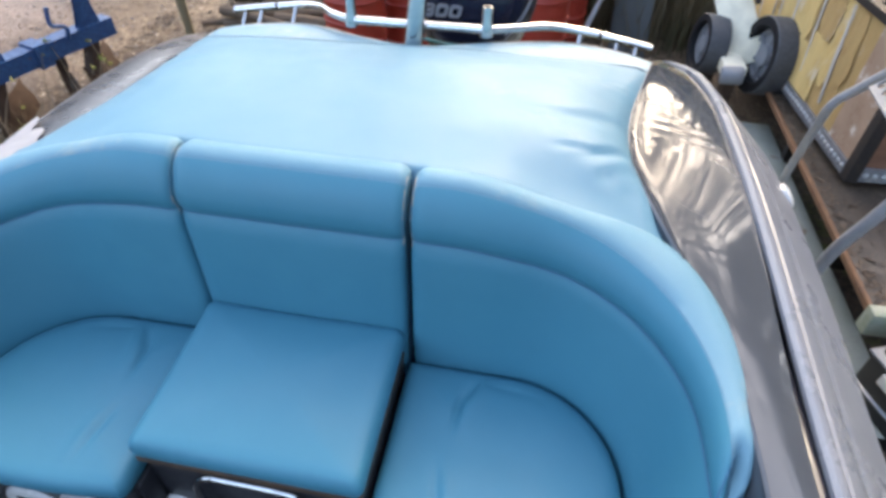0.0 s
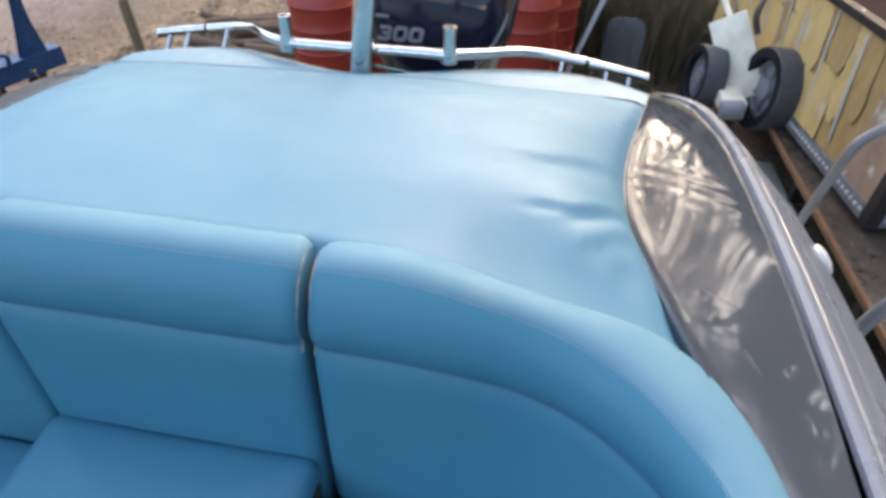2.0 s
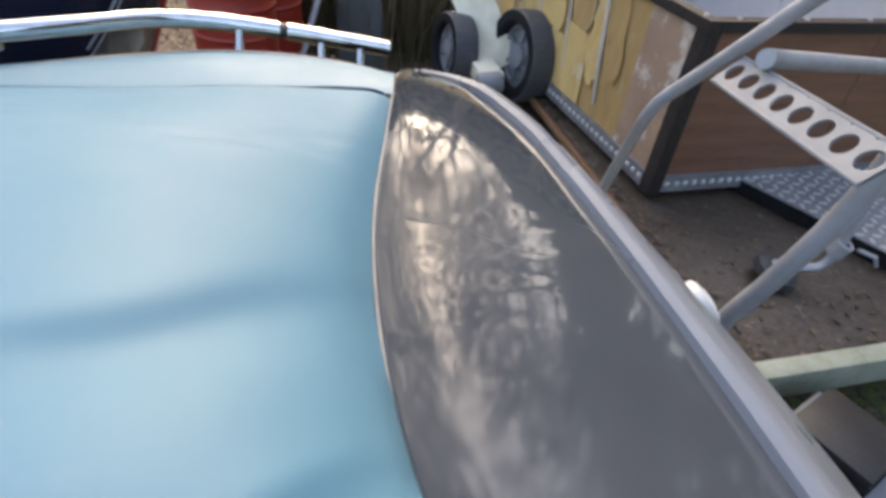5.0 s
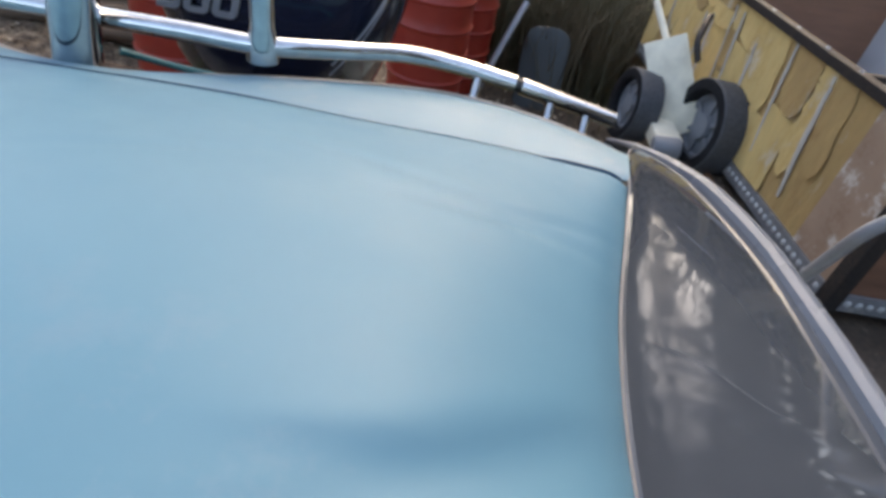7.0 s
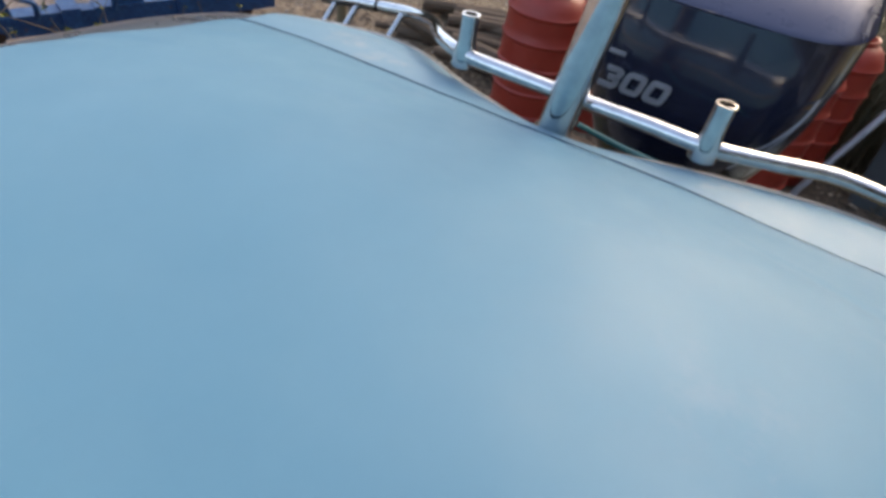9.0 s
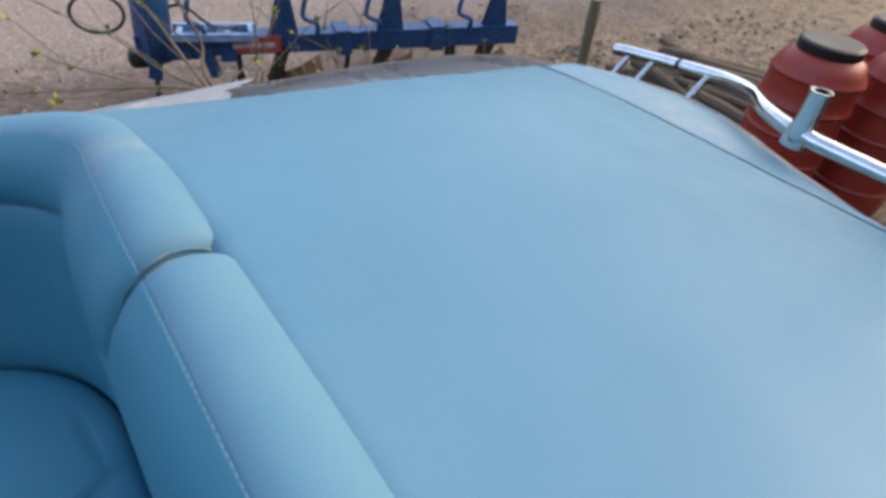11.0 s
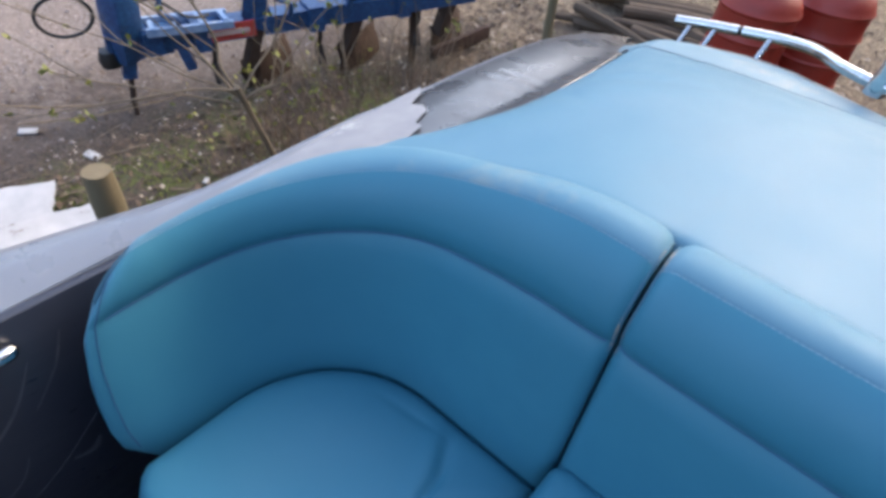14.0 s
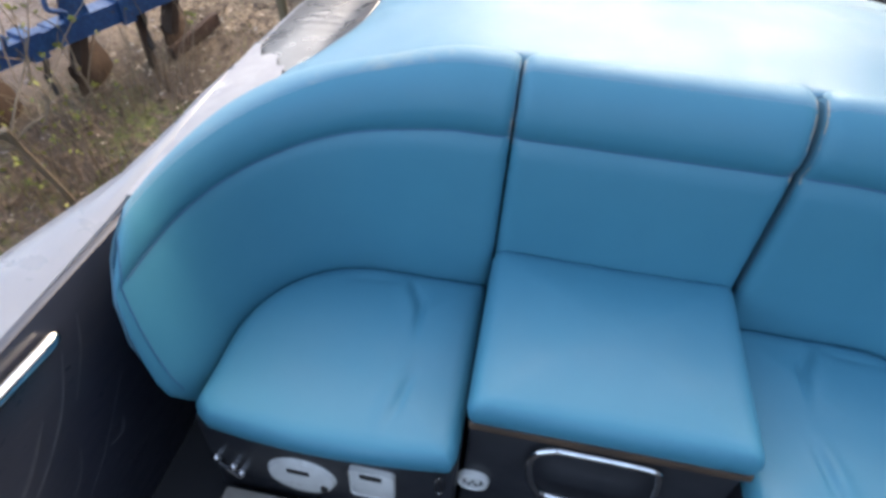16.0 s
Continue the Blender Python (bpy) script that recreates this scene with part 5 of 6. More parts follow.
# ---- the upturned small wheels ----
def wheels():
    t = thing("wheeled_dolly", "cream painted dolly with two small grey-tyred wheels", "dolly", (1.9, 3.3, GROUND))
    def wheel(c, yaw, tilt, r=0.185, w=0.085):
        m = Matrix.Translation(c) @ pose(0, 0, 0, 0, 0, yaw) @ pose(0, 0, 0, 0, 90 + tilt, 0)
        ob = Shape().lathe([(r * 0.97, -w), (r * 0.995, -w * 0.93), (r, -w * 0.5), (r, w * 0.5), (r * 0.995, w * 0.93), (r * 0.97, w)], m, 48).done("wheel", "grey_tyre", t, "small solid tyre with a worn grey tread")
        for e in (-1, 1):
            Shape().lathe([(r * 0.97, e * w), (r * 0.93, e * w * 1.02), (r * 0.76, e * w * 1.0), (r * 0.72, e * w * 0.9), (r * 0.70, e * w * 0.35)], m, 48).done("sidewall", "sidewall", ob, "black sidewall")
            rim = Shape().lathe([(r * 0.70, e * w * 0.40), (r * 0.62, e * w * 0.42), (r * 0.58, e * w * 0.25), (r * 0.30, e * w * 0.30), (r * 0.27, e * w * 0.62), (r * 0.14, e * w * 0.66), (0.0, e * w * 0.64)], m, 36)
            for k in range(6):
                a = math.pi / 3 * k
                rim.box((r * 0.24, -r * 0.045, e * w * 0.36 - 0.008), (r * 0.64, r * 0.045, e * w * 0.36 + 0.008), m @ pose(0, 0, 0, 0, 0, math.degrees(a)), 0.004)
            rim.done("rim", "plate", ob, "dull grey spoked rim")
    wheel((2.165, 3.52, 0.685), 9, 5, 0.275, 0.105)
    wheel((1.795, 3.82, 0.615), 7, 5, 0.225, 0.078)
    Shape().box((1.86, 3.42, 0.52), (2.02, 4.15, 0.62), bevel=0.012).done("beam", "cream", t, "rusty cream beam")
    Shape().box((-0.125, -0.015, -0.30), (0.125, 0.015, 0.28), Matrix.Translation((1.955, 3.78, 0.80)) @ pose(0, 0, 0, -24, -30, -10), 0.006).done("end_plate", "cream", t, "flaking cream end plate")
    for k, (x, z) in enumerate(((-0.05, 0.16), (0.05, 0.02), (-0.03, -0.12))):
        Shape().lathe([(0.014, -0.02), (0.014, -0.018), (0.0, -0.018)], Matrix.Translation((1.955, 3.78, 0.80)) @ pose(0, 0, 0, -24, -30, -10) @ pose(x, 0.0, z, 90), 10).done("bolt_hole", "rust", t, "rusty bolt hole")
    Shape().pipe(smooth_line([(2.02, 3.72, 0.98), (1.99, 3.78, 1.08), (2.05, 3.92, 1.16), (2.10, 4.02, 1.17)], 4), 0.020, 8).done("fork_arm", "iron", t)
    Shape().pipe([(1.90, 4.0, 0.98), (1.82, 4.25, 1.14)], 0.022, 8).done("strut", "cream", t)
    Shape().lathe([(0.0, -0.075), (0.055, -0.075), (0.065, -0.06), (0.065, 0.06), (0.055, 0.075), (0.0, 0.075)], Matrix.Translation((1.895, 3.33, 0.60)) @ pose(0, 0, 0, 0, 84, -6), 24).done("hub_block", "plate", t, "pale grey hub cylinder")
    for y in (3.45, 4.05):
        Shape().box((1.90, y, GROUND - 0.05), (1.98, y + 0.08, 0.52)).done("stand", "rust", t)
wheels()

# ---- poles and boards by the barrels ----
bar = Shape().pipe([(0.765, 4.215, GROUND - 0.03), (0.79, 4.25, 0.24), (1.01, 4.49, 0.81), (1.05, 4.53, 0.91)], 0.024, 10)
tagged(bar.done("leaning_pole", "galv"), "pale grey metal pole leaning beside the barrels", "pole")
bm_m = Matrix.Translation((1.29, 4.52, GROUND - 0.03)) @ pose(0, 0, 0, -14, -3, -8)
outline = [(-0.17, 0.0), (0.17, 0.0)] + [(0.17 * math.copysign(abs(math.cos(a)) ** 0.6, math.cos(a)), 0.48 + 0.15 * math.sin(a) ** 0.8) for a in [math.pi * i / 16 for i in range(17)]]
b = Shape().grid([[bm_m @ Vector((x * f, y, z * (0.5 + 0.5 * f))) for x, z in outline] for y, f in ((-0.025, 0.95), (-0.018, 1.0), (0.018, 1.0), (0.025, 0.95))], close_v=True, cap=True)
tagged(b.done("leaning_board", "slate"), "dark slate-grey rounded board leaning by the reeds", "board")

# ---- the plough ----
def plough():
    t = thing("plough", "blue reversible plough parked on the earth", "plough", (-3.4, 1.8, GROUND))
    a, b = Vector((-2.93, 3.15, 0.64)), Vector((-3.86, 0.35, 0.58))
    u = (b - a).normalized()
    n = Vector((u.y, -u.x, 0))
    up = Vector((0, 0, 1))
    def beam(p, q, w, h, name="beam", material="plough", label=""):
        d = (q - p).normalized()
        side = d.cross(up).normalized()
        top = side.cross(d)
        rows = [[c + side * x * w / 2 + top * z * h / 2 for x, z in ((-1, -1), (1, -1), (1, 1), (-1, 1))] for c in (p, q)]
        return Shape().grid(rows, close_v=True, cap=True).done(name, material, t, label, smooth=False)
    beam(a, a + u * 1.15, 0.13, 0.13)
    beam(a + u * 1.05 - n * 0.004, a + u * 2.2, 0.115, 0.115)
    beam(a + u * 2.2, a + u * 2.55, 0.10, 0.16)
    beam(a + u * 1.25 + n * 0.12, a + u * 2.5 + n * 0.10, 0.06, 0.07, "side_bar")
    for k, w, h in ((0.62, 0.17, 0.17), (1.28, 0.18, 0.16), (2.02, 0.16, 0.19), (2.3, 0.15, 0.14)):
        beam(a + u * (k - 0.05), a + u * (k + 0.05), w, h, "clamp_block")
    for k in (0.40, 1.05, 1.46, 2.15):
        p = a + u * k - n * 0.08
        Shape().pipe(smooth_line([p + up * 0.05, p + up * 0.14 - n * 0.03, p + up * 0.18 + u * 0.08, p + up * 0.30 + u * 0.06], 5), [0.016] * 16, 8).done("lever", "plough", t)
    for k in (0.18, 0.95, 1.66):
        p = a + u * k
        # upper leg and lower leg
        Shape().grid([[p + u * (-0.09) + up * 0.04 - n * 0.05, p + u * 0.10 + up * 0.04 - n * 0.05], [p + u * (-0.05) + up * 0.28 - n * 0.06, p + u * 0.04 + up * 0.30 - n * 0.06], [p + u * (-0.03) + up * 0.52 - n * 0.10, p + u * 0.02 + up * 0.52 - n * 0.10]]).grid(
            [[p + u * (-0.09) + up * 0.04 + n * 0.0, p + u * 0.10 + up * 0.04 + n * 0.0], [p + u * (-0.05) + up * 0.28 - n * 0.02, p + u * 0.04 + up * 0.30 - n * 0.02], [p + u * (-0.03) + up * 0.52 - n * 0.07, p + u * 0.02 + up * 0.52 - n * 0.07]]).done("upper_leg", "plough", t)
        beam(p - up * 0.02 + u * 0.0, p - up * 0.30 + u * 0.10, 0.12, 0.06, "lower_leg", "rust", "rust-brown lower leg")
        # mouldboard
        rows = []
        for i in range(7):
            q = i / 6
            base = p + u * (0.14 - 0.42 * q) + n * (0.02 + 0.22 * q * q) - up * 0.46
            rows.append([base + up * (0.21 * j / 5) + u * 0.03 * noise.noise((base.x * 9, j * 0.7, 3.0)) + n * (0.09 * (j / 5) ** 2 * (0.3 + q)) for j in range(6)])
        Shape().grid(rows).grid([[v - n * 0.012 for v in r] for r in rows]).done("mouldboard", "rust", t, "rusty curved mouldboard")
        # coulter stem with a clod
        c = p + u * 0.30
        Shape().pipe(smooth_line([c + up * 0.02, c - up * 0.12 - n * 0.04, c - up * 0.22 - n * 0.0, c - up * 0.34 - n * 0.05], 5), [0.018] * 10 + [0.03] * 6, 8).done("skimmer", "iron", t)
        bolt = Shape().lathe([(0.03, 0), (0.028, 0.015), (0.0, 0.018)], Matrix.Translation(p + up * 0.066), 10).done("bolt", "alu", t)
    # head stock
    h = a + u * 2.45
    Shape().box((-0.08, -0.09, -0.10), (0.08, 0.09, 0.50), Matrix.Translation(h) @ pose(0, 0, 0, 0, 8, 18), 0.03).done("headstock", "plough", t)
    for side in (-0.11, 0.07):
        beam(h - u * 0.12 + n * side + up * 0.09, h - u * 0.62 + n * side + up * 0.07, 0.028, 0.045, "ladder_rail", "pale_blue", "pale worn blue bracket")
    for i in range(4):
        beam(h - u * (0.58 - 0.14 * i) + n * 0.07 + up * 0.08, h - u * (0.58 - 0.14 * i) - n * 0.11 + up * 0.09, 0.03, 0.03, "rung", "pale_blue")
    beam(h - u * 0.30 - n * 0.03 - up * 0.04, h - u * 0.34 - n * 0.04 - up * 0.20, 0.06, 0.06, "hook_bracket")
    Shape().pipe(smooth_line([h - u * 0.05 + up * 0.2, h - u * 0.2 + up * 0.26 - n * 0.06, h - u * 0.36 + up * 0.14 - n * 0.08, h - u * 0.5 + up * 0.10], 6), 0.009, 8).done("hydraulic_hose", "black", t, "thin black hydraulic hose")
    beam(h - up * 0.05, h - up * 0.20 + u * 0.03, 0.09, 0.08, "stand_leg")
    Shape().lathe([(0.0, -0.05), (0.06, -0.045), (0.07, 0.0), (0.055, 0.05), (0.0, 0.055)], Matrix.Translation(h + u * 0.10 - up * 0.07), 14).done("pivot_cap", "black", t, "black pivot cap")
    for side in (-0.02, 0.04):
        Shape().pipe([h + u * 0.02 + n * side - up * 0.18, h + u * 0.06 + n * side * 2.2 - up * (h.z - GROUND + 0.03)], 0.014, 8).done("stand_foot", "rust", t)
    loop = [h + u * (0.26 + 0.14 * math.cos(k)) - n * 0.05 + up * (0.22 + 0.11 * math.sin(k)) for k in [2 * math.pi * i / 28 for i in range(29)]]
    Shape().pipe(loop, 0.010, 8).done("hydraulic_hose", "black", t, "black hose loop")
    # label
    c = a + u * 1.86 - n * 0.072
    face = -n
    lab = Shape().box((-0.17, -0.004, -0.05), (0.17, 0.004, 0.05), Matrix.Translation(c + face * 0.003 + up * 0.01) @ Matrix(((u.x, n.x, 0, 0), (u.y, n.y, 0, 0), (u.z, 0, 1, 0), (0, 0, 0, 1))))
    lab = lab.done("maker_label", "label", t, "red maker's plate with an unreadable line")
    Shape().box((-0.13, -0.003, -0.018), (0.13, 0.003, 0.012), Matrix.Translation(c + face * 0.008 + up * 0.01) @ Matrix(((u.x, n.x, 0, 0), (u.y, n.y, 0, 0), (u.z, 0, 1, 0), (0, 0, 0, 1)))).done("bar", "pale", lab)
    # feet that carry the beam
    for k in (0.5, 1.7):
        p = a + u * k
        Shape().pipe([p - up * 0.05, Vector((p.x, p.y, GROUND - 0.04))], 0.03, 8).done("foot", "rust", t)
plough()

# ---- posts, sheet, logs ----
def stake(x, y, top, r, lean, label):
    z = ground_z(x, y) - 0.05
    rows = [(x + lean * q, y + lean * 0.3 * q, z + (top - z) * q) for q in [i / 8 for i in range(9)]]
    s = Shape().pipe(rows, [r * (1 + 0.08 * math.sin(i * 2.1)) for i in range(9)], 14)
    tagged(s.done("wooden_post", "wood"), label, "post", "wooden posts")
stake(-2.12, 3.02, 1.12, 0.034, -0.03, "thin weathered wooden stake in the earth")
stake(-1.91, -0.07, 1.09, 0.047, 0.02, "short round mossy fence post")
def sheet(cx, cy, w, h, turn, lift, label, seed):
    rows = []
    for i in range(15):
        row = []
        for j in range(11):
            u, v = i / 14 - 0.5, j / 10 - 0.5
            edge = 1 + 0.10 * noise.noise((u * 5, v * 5, seed)) + (0.10 * noise.noise((u * 17, v * 17, seed)) if abs(u) > 0.49 or abs(v) > 0.49 else 0)
            a, c = u * w * edge, v * h * edge
            x, y = cx + a * math.cos(turn) - c * math.sin(turn), cy + a * math.sin(turn) + c * math.cos(turn)
            row.append((x, y, ground_z(x, y) + 0.035 + lift * (v + 0.5) + 0.012 * noise.noise((x * 4, y * 4, seed))))
        rows.append(row)
    s = Shape().grid(rows).grid([[(x, y, z - 0.018) for x, y, z in r] for r in rows])
    tagged(s.done("broken_sheet", "sheet"), label, "board", "broken boards")
sheet(-2.85, -0.10, 0.60, 0.32, 1.30, 0.03, "dirty white broken board lying on leaf litter", 1.0)
sheet(-3.19, -0.23, 0.52, 0.34, 1.00, 0.05, "cracked white board piece resting on damp earth", 4.0)
def rusty_bar():
    a, b = Vector((-3.02, 2.84, ground_z(-3.02, 2.84) + 0.03)), Vector((-2.93, 3.44, ground_z(-2.93, 3.44) + 0.10))
    u = (b - a).normalized()
    n = u.cross(Vector((0, 0, 1))).normalized()
    up = n.cross(u)
    rows = []
    for i in range(9):
        p = a + u * (b - a).length * i / 8
        w, h = 0.022 + 0.004 * noise.noise((i * 0.9, 2.0, 0.0)), 0.055 + 0.014 * noise.noise((i * 0.7, 0.0, 5.0))
        rows.append([p + n * x * w + up * z * h for x, z in ((-1, -1), (1, -1), (1, 0.9), (0.8, 1), (-0.8, 1), (-1, 0.9))])
    tagged(Shape().grid(rows, close_v=True, cap=True).done("rusty_bar", "rust_brown"), "rusty brown iron bar lying by the plough", "iron bar")
rusty_bar()
rnd = random.Random(11)
for i in range(22):
    x, y = -2.25 + rnd.uniform(-0.25, 0.85), 4.55 + rnd.uniform(-0.45, 0.7)
    a, ln, r = rnd.uniform(-0.35, 0.5), rnd.uniform(0.5, 1.1), rnd.uniform(0.03, 0.065)
    lay = 0 if i < 11 else 1
    z = ground_z(x, y) + r + lay * 0.09
    dx, dy = math.cos(a) * ln / 2, math.sin(a) * ln / 2
    pts = smooth_line([(x - dx, y - dy, z), (x, y + rnd.uniform(-0.03, 0.03), z + 0.01), (x + dx, y + dy, z)], 4)
    tagged(Shape().pipe(pts, [r * rnd.uniform(0.9, 1.08) for _ in pts], 9).done("log", "log"), "weathered cut branch in a log pile", "log", "log pile")
for x, y, r, a in ((-3.40, 0.35, 0.05, 20), (-3.9, 0.2, 0.05, 60), (-2.78, 0.68, 0.025, 130), (-3.3, -0.35, 0.045, 75)):
    c = Shape().box((-r, -r * 0.5, 0), (r, r * 0.5, 0.012), Matrix.Translation((x, y, ground_z(x, y) + 0.008)) @ pose(0, 0, 0, 8, 5, a), 0.003)
    tagged(c.done("litter_scrap", "sheet"), "small white scrap lying on the earth", "litter", "white scraps")

# ---- the bush and other growth ----
def bush():
    t = thing("bush", "bare thin bush with a few green leaves beside the boat", "bush", (-2.75, 1.25, GROUND))
    rnd = random.Random(3)
    cur = [Shape()]
    tips = []
    def grow(p, d, r, n, depth):
        pts = [p]
        for i in range(n):
            d = (d + Vector((rnd.uniform(-1, 1), rnd.uniform(-1, 1), rnd.uniform(-0.4, 0.7))) * 0.16).normalized()
            p = p + d * rnd.uniform(0.07, 0.11)
            pts.append(p)
            if depth < 3 and i > 1 and rnd.random() < (0.28 if depth < 2 else 0.15):
                side = (d + Vector((rnd.uniform(-1, 1), rnd.uniform(-1, 1), rnd.uniform(-0.3, 0.6))) * 0.8).normalized()
                grow(p, side, r * 0.6, max(3, n - 3), depth + 1)
        cur[0].pipe(pts, [max(r * (1 - 0.75 * i / n), 0.0025) for i in range(len(pts))], 5)
        tips.append(pts[-1])
    root, fork = Vector((-2.60, 1.08, GROUND - 0.05)), Vector((-2.45, 0.78, 0.85))
    stem = smooth_line([root, root.lerp(fork, 0.4) + Vector((0.02, 0.0, -0.02)), root.lerp(fork, 0.75), fork], 5)
    cur[0].pipe(stem, [0.019 - 0.005 * i / len(stem) for i in range(len(stem))], 8)
    cur[0].done("stem", "twig", t)
    for end, r in (((-2.77, 0.10, 0.83), 0.007), ((-2.76, 0.28, 0.92), 0.006), ((-2.78, 0.55, 1.22), 0.010), ((-2.66, 0.66, 1.30), 0.009), ((-2.41, 0.98, 0.98), 0.008), ((-2.40, 1.12, 1.25), 0.006), ((-2.86, 0.30, 1.12), 0.006)):
        cur[0] = Shape()
        end = Vector(end)
        start = stem[len(stem) - 1 - rnd.randrange(0, 5)]
        mid = start.lerp(end, 0.5) + Vector((rnd.uniform(-0.07, 0.07), rnd.uniform(-0.07, 0.07), rnd.uniform(-0.10, 0.05)))
        line = smooth_line([start, start.lerp(mid, 0.45) + Vector((rnd.uniform(-0.03, 0.03), rnd.uniform(-0.03, 0.03), 0.02)), mid, mid.lerp(end, 0.6) + Vector((rnd.uniform(-0.04, 0.04), rnd.uniform(-0.04, 0.04), 0)), end, end + (end - mid) * 0.4], 5)
        cur[0].pipe(line, [max(r * (1 - 0.75 * i / len(line)), 0.0022) for i in range(len(line))], 6)
        tips.append(end)
        for q in (0.35, 0.6, 0.8):
            p = line[int(q * (len(line) - 1))]
            grow(p, ((end - fork).normalized() + Vector((rnd.uniform(-1, 1), rnd.uniform(-1, 1), rnd.uniform(-0.5, 0.8))) * 0.7).normalized(), r * 0.5, 4, 2)
        cur[0].done("branch", "twig", t)
    for k in range(17):
        cur[0] = Shape()
        a = rnd.uniform(0, 2 * math.pi)
        grow(Vector((-2.82 + 0.22 * math.cos(a), 1.9 + 0.85 * math.sin(a) * rnd.uniform(0.4, 1.0), GROUND - 0.03)), Vector((0.35 * math.cos(a), 0.35 * math.sin(a), 1)).normalized(), rnd.uniform(0.004, 0.009), rnd.randrange(5, 8), 1)
        cur[0].done("shoot", "twig", t)
    lv = Shape()
    for k in range(430):
        p = tips[rnd.randrange(len(tips))] if k % 3 else Vector((-2.75 + rnd.gauss(0, 0.22), 1.25 + rnd.gauss(0, 0.30), GROUND + rnd.uniform(0.03, 0.50)))
        m = Matrix.Translation(p) @ pose(0, 0, 0, rnd.uniform(0, 360), rnd.uniform(0, 360), rnd.uniform(0, 360))
        L = rnd.uniform(0.02, 0.04)
        lv.grid([[m @ Vector(q) for q in r] for r in (((0, 0, 0), (0.001, 0, 0)), ((-L * 0.35, L * 0.5, 0.004), (L * 0.35, L * 0.5, 0.004)), ((0, L, 0), (0.001, L, 0)))])
    lv.done("foliage", "green", t)
bush()

def blades(name, label, category, spots, count, material, seed, tall, wide, area):
    rnd = random.Random(seed)
    s = Shape()
    for k in range(count):
        cx, cy, sx, sy = spots[rnd.randrange(len(spots))]
        x, y = cx + rnd.gauss(0, sx), cy + rnd.gauss(0, sy)
        if area and not area(x, y):
            continue
        z = ground_z(x, y) - 0.01
        a, h = rnd.uniform(0, 2 * math.pi), tall * rnd.uniform(0.5, 1.15)
        bend = rnd.uniform(0.1, 0.7) * h
        dx, dy, w = math.cos(a), math.sin(a), wide * rnd.uniform(0.6, 1.3)
        rows = []
        for j in range(4):
            q = j / 3
            ww = w * (1 - 0.85 * q)
            px, py, pz = x + dx * bend * q * q, y + dy * bend * q * q, z + h * (q - 0.25 * q * q * bend / h)
            rows.append([(px - dy * ww, py + dx * ww, pz), (px + dy * ww, py - dx * ww, pz)])
        s.grid(rows)
    tagged(s.done(name, material), label, category, kind="stuff")
blades("reeds", "tall dry green-brown grass clump behind the barrels", "grass", [(1.55, 6.2, 0.5, 0.5), (2.3, 6.6, 0.5, 0.4), (0.9, 6.0, 0.25, 0.4), (1.75, 5.3, 0.28, 0.35), (1.2, 5.5, 0.25, 0.3), (0.75, 5.3, 0.15, 0.2)], 6500, "reed", 21, 0.85, 0.006, lambda x, y: not (2.0 < x and y < 5.2))
blades("weeds", "low green weeds along the boat side", "weeds", [(-2.6, 0.9, 0.30, 0.4), (-2.3, 1.9, 0.25, 0.5), (-2.9, 0.45, 0.25, 0.25), (-2.5, 3.3, 0.3, 0.4), (-2.2, -0.3, 0.15, 0.3), (-2.5, 0.2, 0.12, 0.12), (-2.75, 1.3, 0.15, 0.15)], 3600, "green", 22, 0.045, 0.004, lambda x, y: x < -1.5 and noise.noise((x * 2.3, y * 2.3, 4.0)) > -0.05)
blades("dry_stalks", "tangle of dry brown stalks under the plough", "dry weeds", [(-2.95, 1.45, 0.18, 0.35), (-3.0, 2.1, 0.18, 0.3), (-2.80, 1.15, 0.16, 0.16), (-2.85, 2.6, 0.14, 0.3)], 800, "stalk", 23, 0.30, 0.0022, lambda x, y: x < -2.3)
def leaf_at(s, rnd, x, y, size, tilt=35):
    m = Matrix.Translation((x, y, ground_z(x, y) + 0.010 + 0.25 * size)) @ pose(0, 0, 0, rnd.uniform(-tilt, tilt), rnd.uniform(-tilt, tilt), rnd.uniform(0, 360))
    w = size * rnd.uniform(0.35, 0.7)
    s.grid([[m @ Vector(q) for q in r] for r in (((0, -size, 0), (0.001, -size, 0)), ((-w, -size * 0.1, 0.3 * w), (w, size * 0.1, 0.3 * w)), ((0, size, 0), (0.001, size, 0)))])

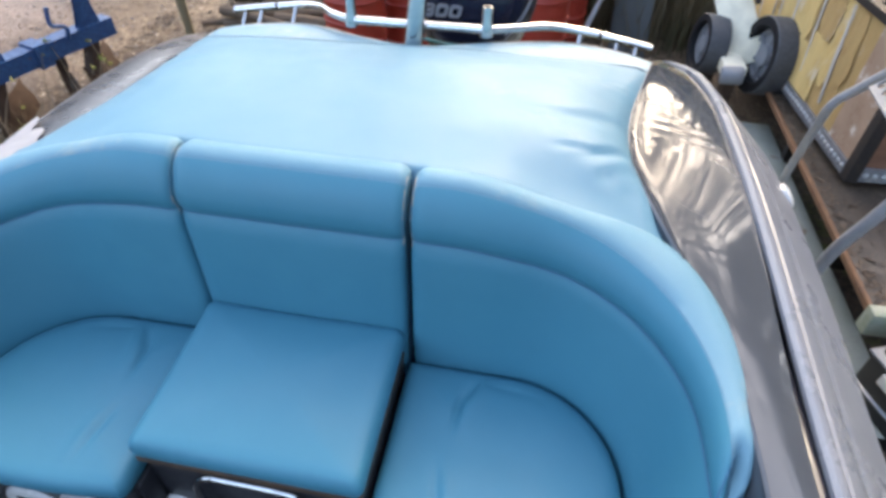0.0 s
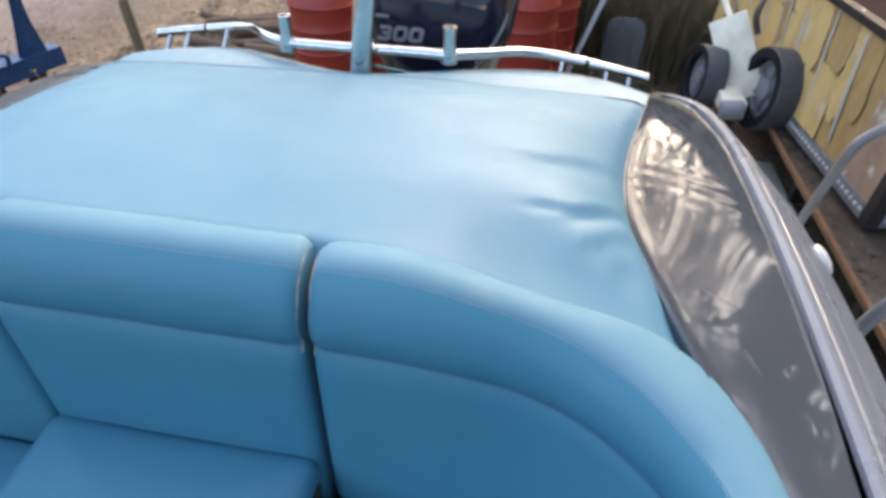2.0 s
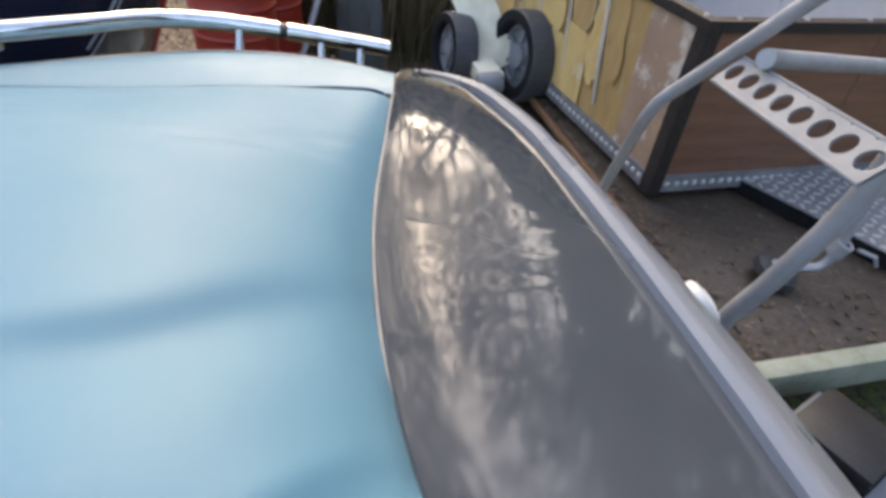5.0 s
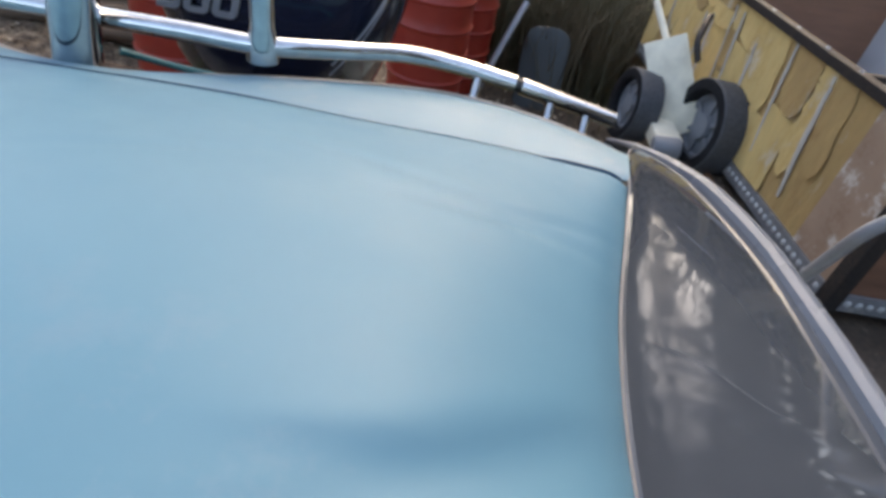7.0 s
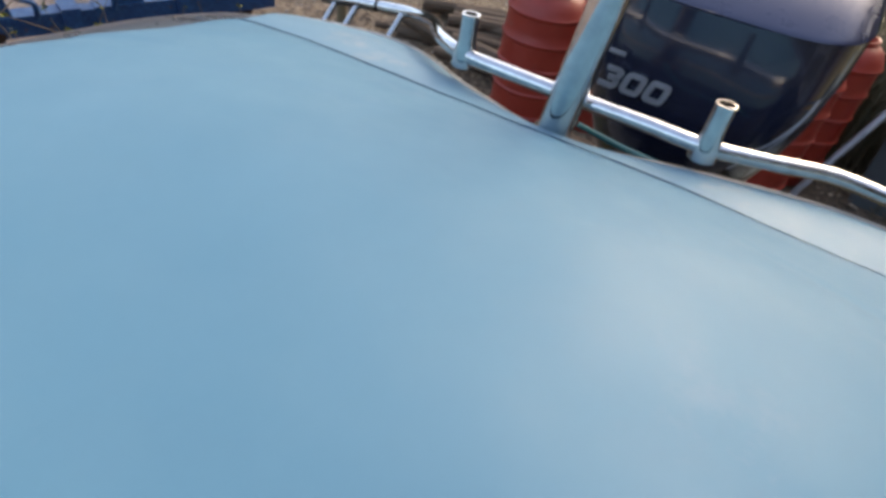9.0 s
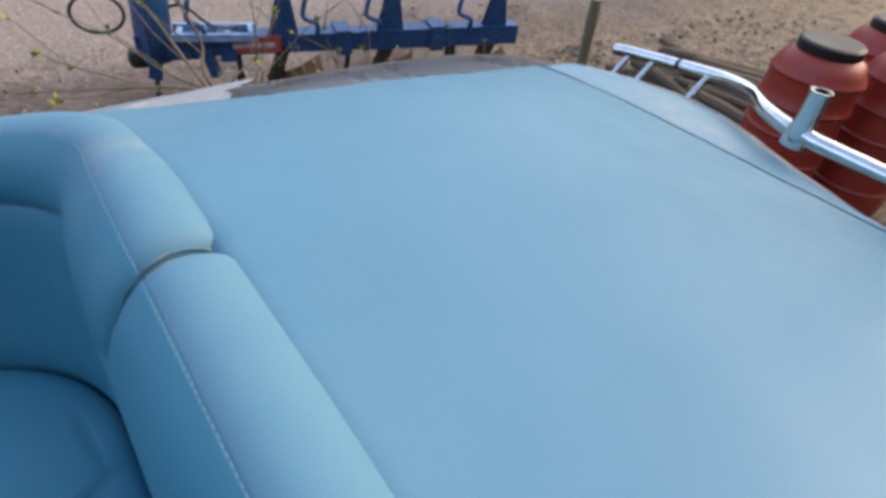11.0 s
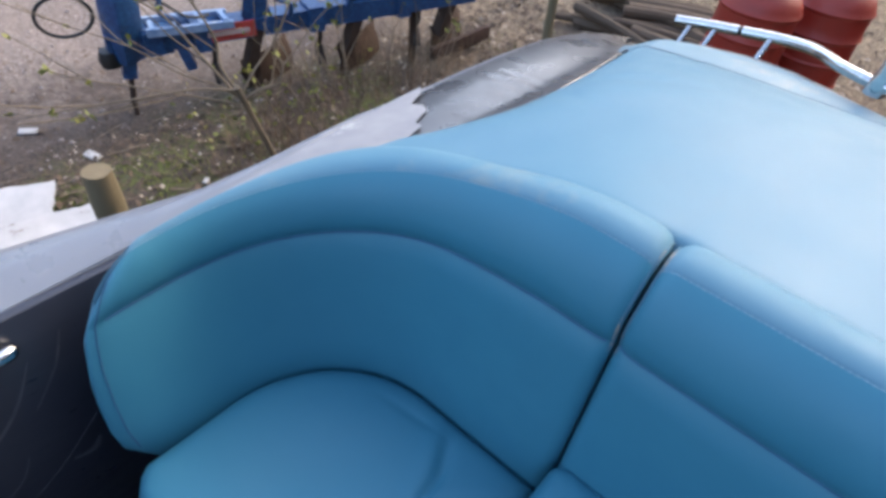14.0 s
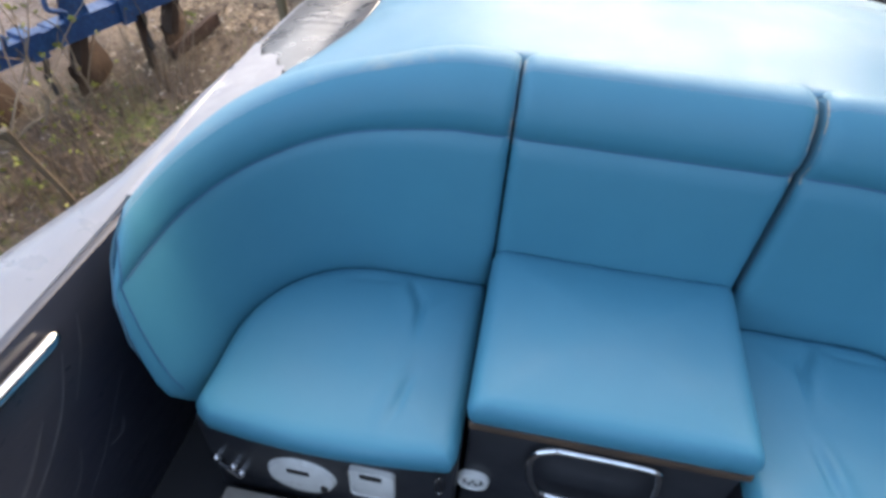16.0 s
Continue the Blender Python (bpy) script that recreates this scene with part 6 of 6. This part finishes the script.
def litter():
    rnd = random.Random(31)
    s, pale, twigs, stones = Shape(), Shape(), Shape(), Shape()
    for k in range(11000):
        x = -1.35 - 2.1 * rnd.random() ** 1.25
        leaf_at(s, rnd, x, rnd.uniform(-1.9, 4.6), 0.008 + 0.024 * rnd.random() ** 2)
    for k in range(2400):
        leaf_at(s, rnd, rnd.uniform(-4.8, -3.2), rnd.uniform(-2.2, 4.8), 0.008 + 0.02 * rnd.random() ** 2)
    for k in range(4200):
        leaf_at(s, rnd, rnd.uniform(-3.4, 2.2), rnd.uniform(3.1, 8.0), 0.012 + 0.03 * rnd.random() ** 2)
    for k in range(1100):
        leaf_at(pale, rnd, -1.4 - 2.2 * rnd.random(), rnd.uniform(-1.9, 3.6), 0.008 + 0.016 * rnd.random() ** 2)
    for k in range(900):
        leaf_at(pale, rnd, rnd.uniform(-3.4, 1.6), rnd.uniform(3.2, 7.0), 0.010 + 0.026 * rnd.random() ** 2)
    for k in range(420):
        x, y = -1.4 - 2.2 * rnd.random(), rnd.uniform(-1.9, 3.8)
        a, g, z = rnd.uniform(0, math.pi), rnd.uniform(0.05, 0.22), 0.012
        pts = [Vector((x + math.cos(a) * g * q, y + math.sin(a) * g * q, z + rnd.uniform(0.0, 0.02))) for q in (-0.5, 0.0, 0.5)]
        twigs.pipe([Vector((p.x, p.y, ground_z(p.x, p.y) + p.z)) for p in pts], rnd.uniform(0.0015, 0.004), 4)
    for k in range(3000):
        x, y = -3.2 - 4.5 * rnd.random() ** 1.3, rnd.uniform(-2.5, 6.5)
        r = 0.005 + 0.016 * rnd.random() ** 3
        c = Vector((x, y, ground_z(x, y) + 0.35 * r))
        o = len(stones.v)
        a = rnd.uniform(0, 6)
        stones.v += [c + Vector((0, 0, r * 0.7))] + [c + Vector((math.cos(a + q * 1.2566) * r * rnd.uniform(0.8, 1.25), math.sin(a + q * 1.2566) * r * rnd.uniform(0.7, 1.1), 0)) for q in range(5)] + [c - Vector((0, 0, r * 0.6))]
        stones.f += [(o, o + 1 + q, o + 1 + (q + 1) % 5) for q in range(5)] + [(o + 6, o + 1 + (q + 1) % 5, o + 1 + q) for q in range(5)]
    tagged(s.done("leaf_litter", "leaf"), "fallen brown leaves scattered over the earth", "leaves", kind="stuff")
    tagged(pale.done("pale_leaves", "leaf_pale"), "small bleached leaves and scraps on the leaf mould", "leaves", kind="stuff")
    tagged(twigs.done("fallen_twigs", "twig"), "thin fallen twigs lying in the leaf mould", "twigs", kind="stuff")
    tagged(stones.done("road_stones", "stone", None, "", False), "small stones strewn over the bare track", "stones", kind="stuff")
litter()

# ---- trees beyond the yard, mirrored in the glossy deck ----
def tree(x, y, h, seed, leaves=4):
    t = thing("tree", "tall bare winter tree beyond the yard", "tree", (x, y, GROUND), "bare trees")
    rnd = random.Random(seed)
    s, lv = Shape(), Shape()
    def limb(p, d, r, ln, depth):
        n = 5
        pts, rad = [p], [r]
        for i in range(n):
            d = (d + Vector((rnd.gauss(0, 1), rnd.gauss(0, 1), rnd.gauss(0.15, 0.6))) * 0.17).normalized()
            p = p + d * ln / n
            pts.append(p)
            rad.append(r * (1 - 0.6 * (i + 1) / n))
            if depth < 4 and i >= (1 if depth else 2):
                for _ in range(2 if depth < 3 else 1):
                    side = (d * 0.5 + Vector((rnd.gauss(0, 1), rnd.gauss(0, 1), rnd.gauss(0.25, 0.5))).normalized() * 0.9).normalized()
                    limb(p, side, rad[-1] * 0.62, ln * rnd.uniform(0.5, 0.7), depth + 1)
        s.pipe(pts, rad, 6 if depth < 2 else 3, cap=False)
        if depth >= 3:
            for _ in range(leaves):
                c = pts[rnd.randrange(1, len(pts))] + Vector((rnd.gauss(0, 0.15), rnd.gauss(0, 0.15), rnd.gauss(0, 0.15)))
                L = rnd.uniform(0.08, 0.20)
                m = Matrix.Translation(c) @ pose(0, 0, 0, rnd.uniform(0, 360), rnd.uniform(0, 360), rnd.uniform(0, 360))
                lv.grid([[m @ Vector(q) for q in r] for r in (((0, -L, 0), (0.001, -L, 0)), ((-L * 0.5, 0, 0.02), (L * 0.5, 0, 0.02)), ((0, L, 0), (0.001, L, 0)))])
    limb(Vector((x, y, GROUND - 0.1)), Vector((0, 0, 1)), h * 0.024, h * 0.62, 0)
    s.done("trunk", "twig", t)
    if leaves:
        lv.done("crown", "wood_far", t)
for i, (x, y, h) in enumerate(((2.5, 13.5, 10), (6.0, 12.0, 11), (8.8, 8.0, 13), (-1.5, 16.0, 11), (12.5, 5.0, 10), (5.0, 18.0, 13), (10.5, 15.0, 13))):
    tree(x, y, h, 50 + i, (1, 0, 2, 1, 1, 1, 2)[i])

# added woods ring, mostly unseen; raised by azimuth to block low sky light
def far_woods():
    rnd = random.Random(77)
    s = Shape()
    for k in range(32000):
        a = rnd.uniform(0, 2 * math.pi)
        r = rnd.uniform(24, 30)
        x, y = r * math.cos(a), 1 + r * math.sin(a)
        c, q = math.cos(a), math.sin(a)
        az = math.degrees(math.atan2(c, q))
        top = 5.4 + 7.5 * max(c, 0.0) ** 2 + 2.8 * math.exp(-((az - 21) / 6.5) ** 2) + (5.0 * step(46, 56, az) + 10.0 * step(60, 85, az)) * step(150, 120, az) + 4.5 * max(-c, 0.0) * max(q, 0.0) + 1.6 * noise.noise((math.cos(a) * 4, math.sin(a) * 4, 0.0)) + 1.2 * noise.noise((math.cos(a) * 15, math.sin(a) * 15, 5.0))
        z = GROUND + top * rnd.random() ** 0.8
        L = rnd.uniform(0.35, 0.8)
        m = Matrix.Translation((x, y, z)) @ pose(0, 0, 0, rnd.uniform(0, 360), rnd.uniform(0, 360), rnd.uniform(0, 360))
        s.grid([[m @ Vector(q) for q in row] for row in (((-L * 0.2, -L, 0), (L * 0.25, -L * 0.9, 0.1)), ((-L * 0.6, 0, 0.1), (L * 0.6, 0.1, 0)), ((-L * 0.1, L, 0), (L * 0.2, L * 0.8, 0.1)))])
    tagged(s.done("far_woods", "wood_far"), "added ring of dark woods, its height shaped to block sky light", "woods", kind="stuff")
far_woods()
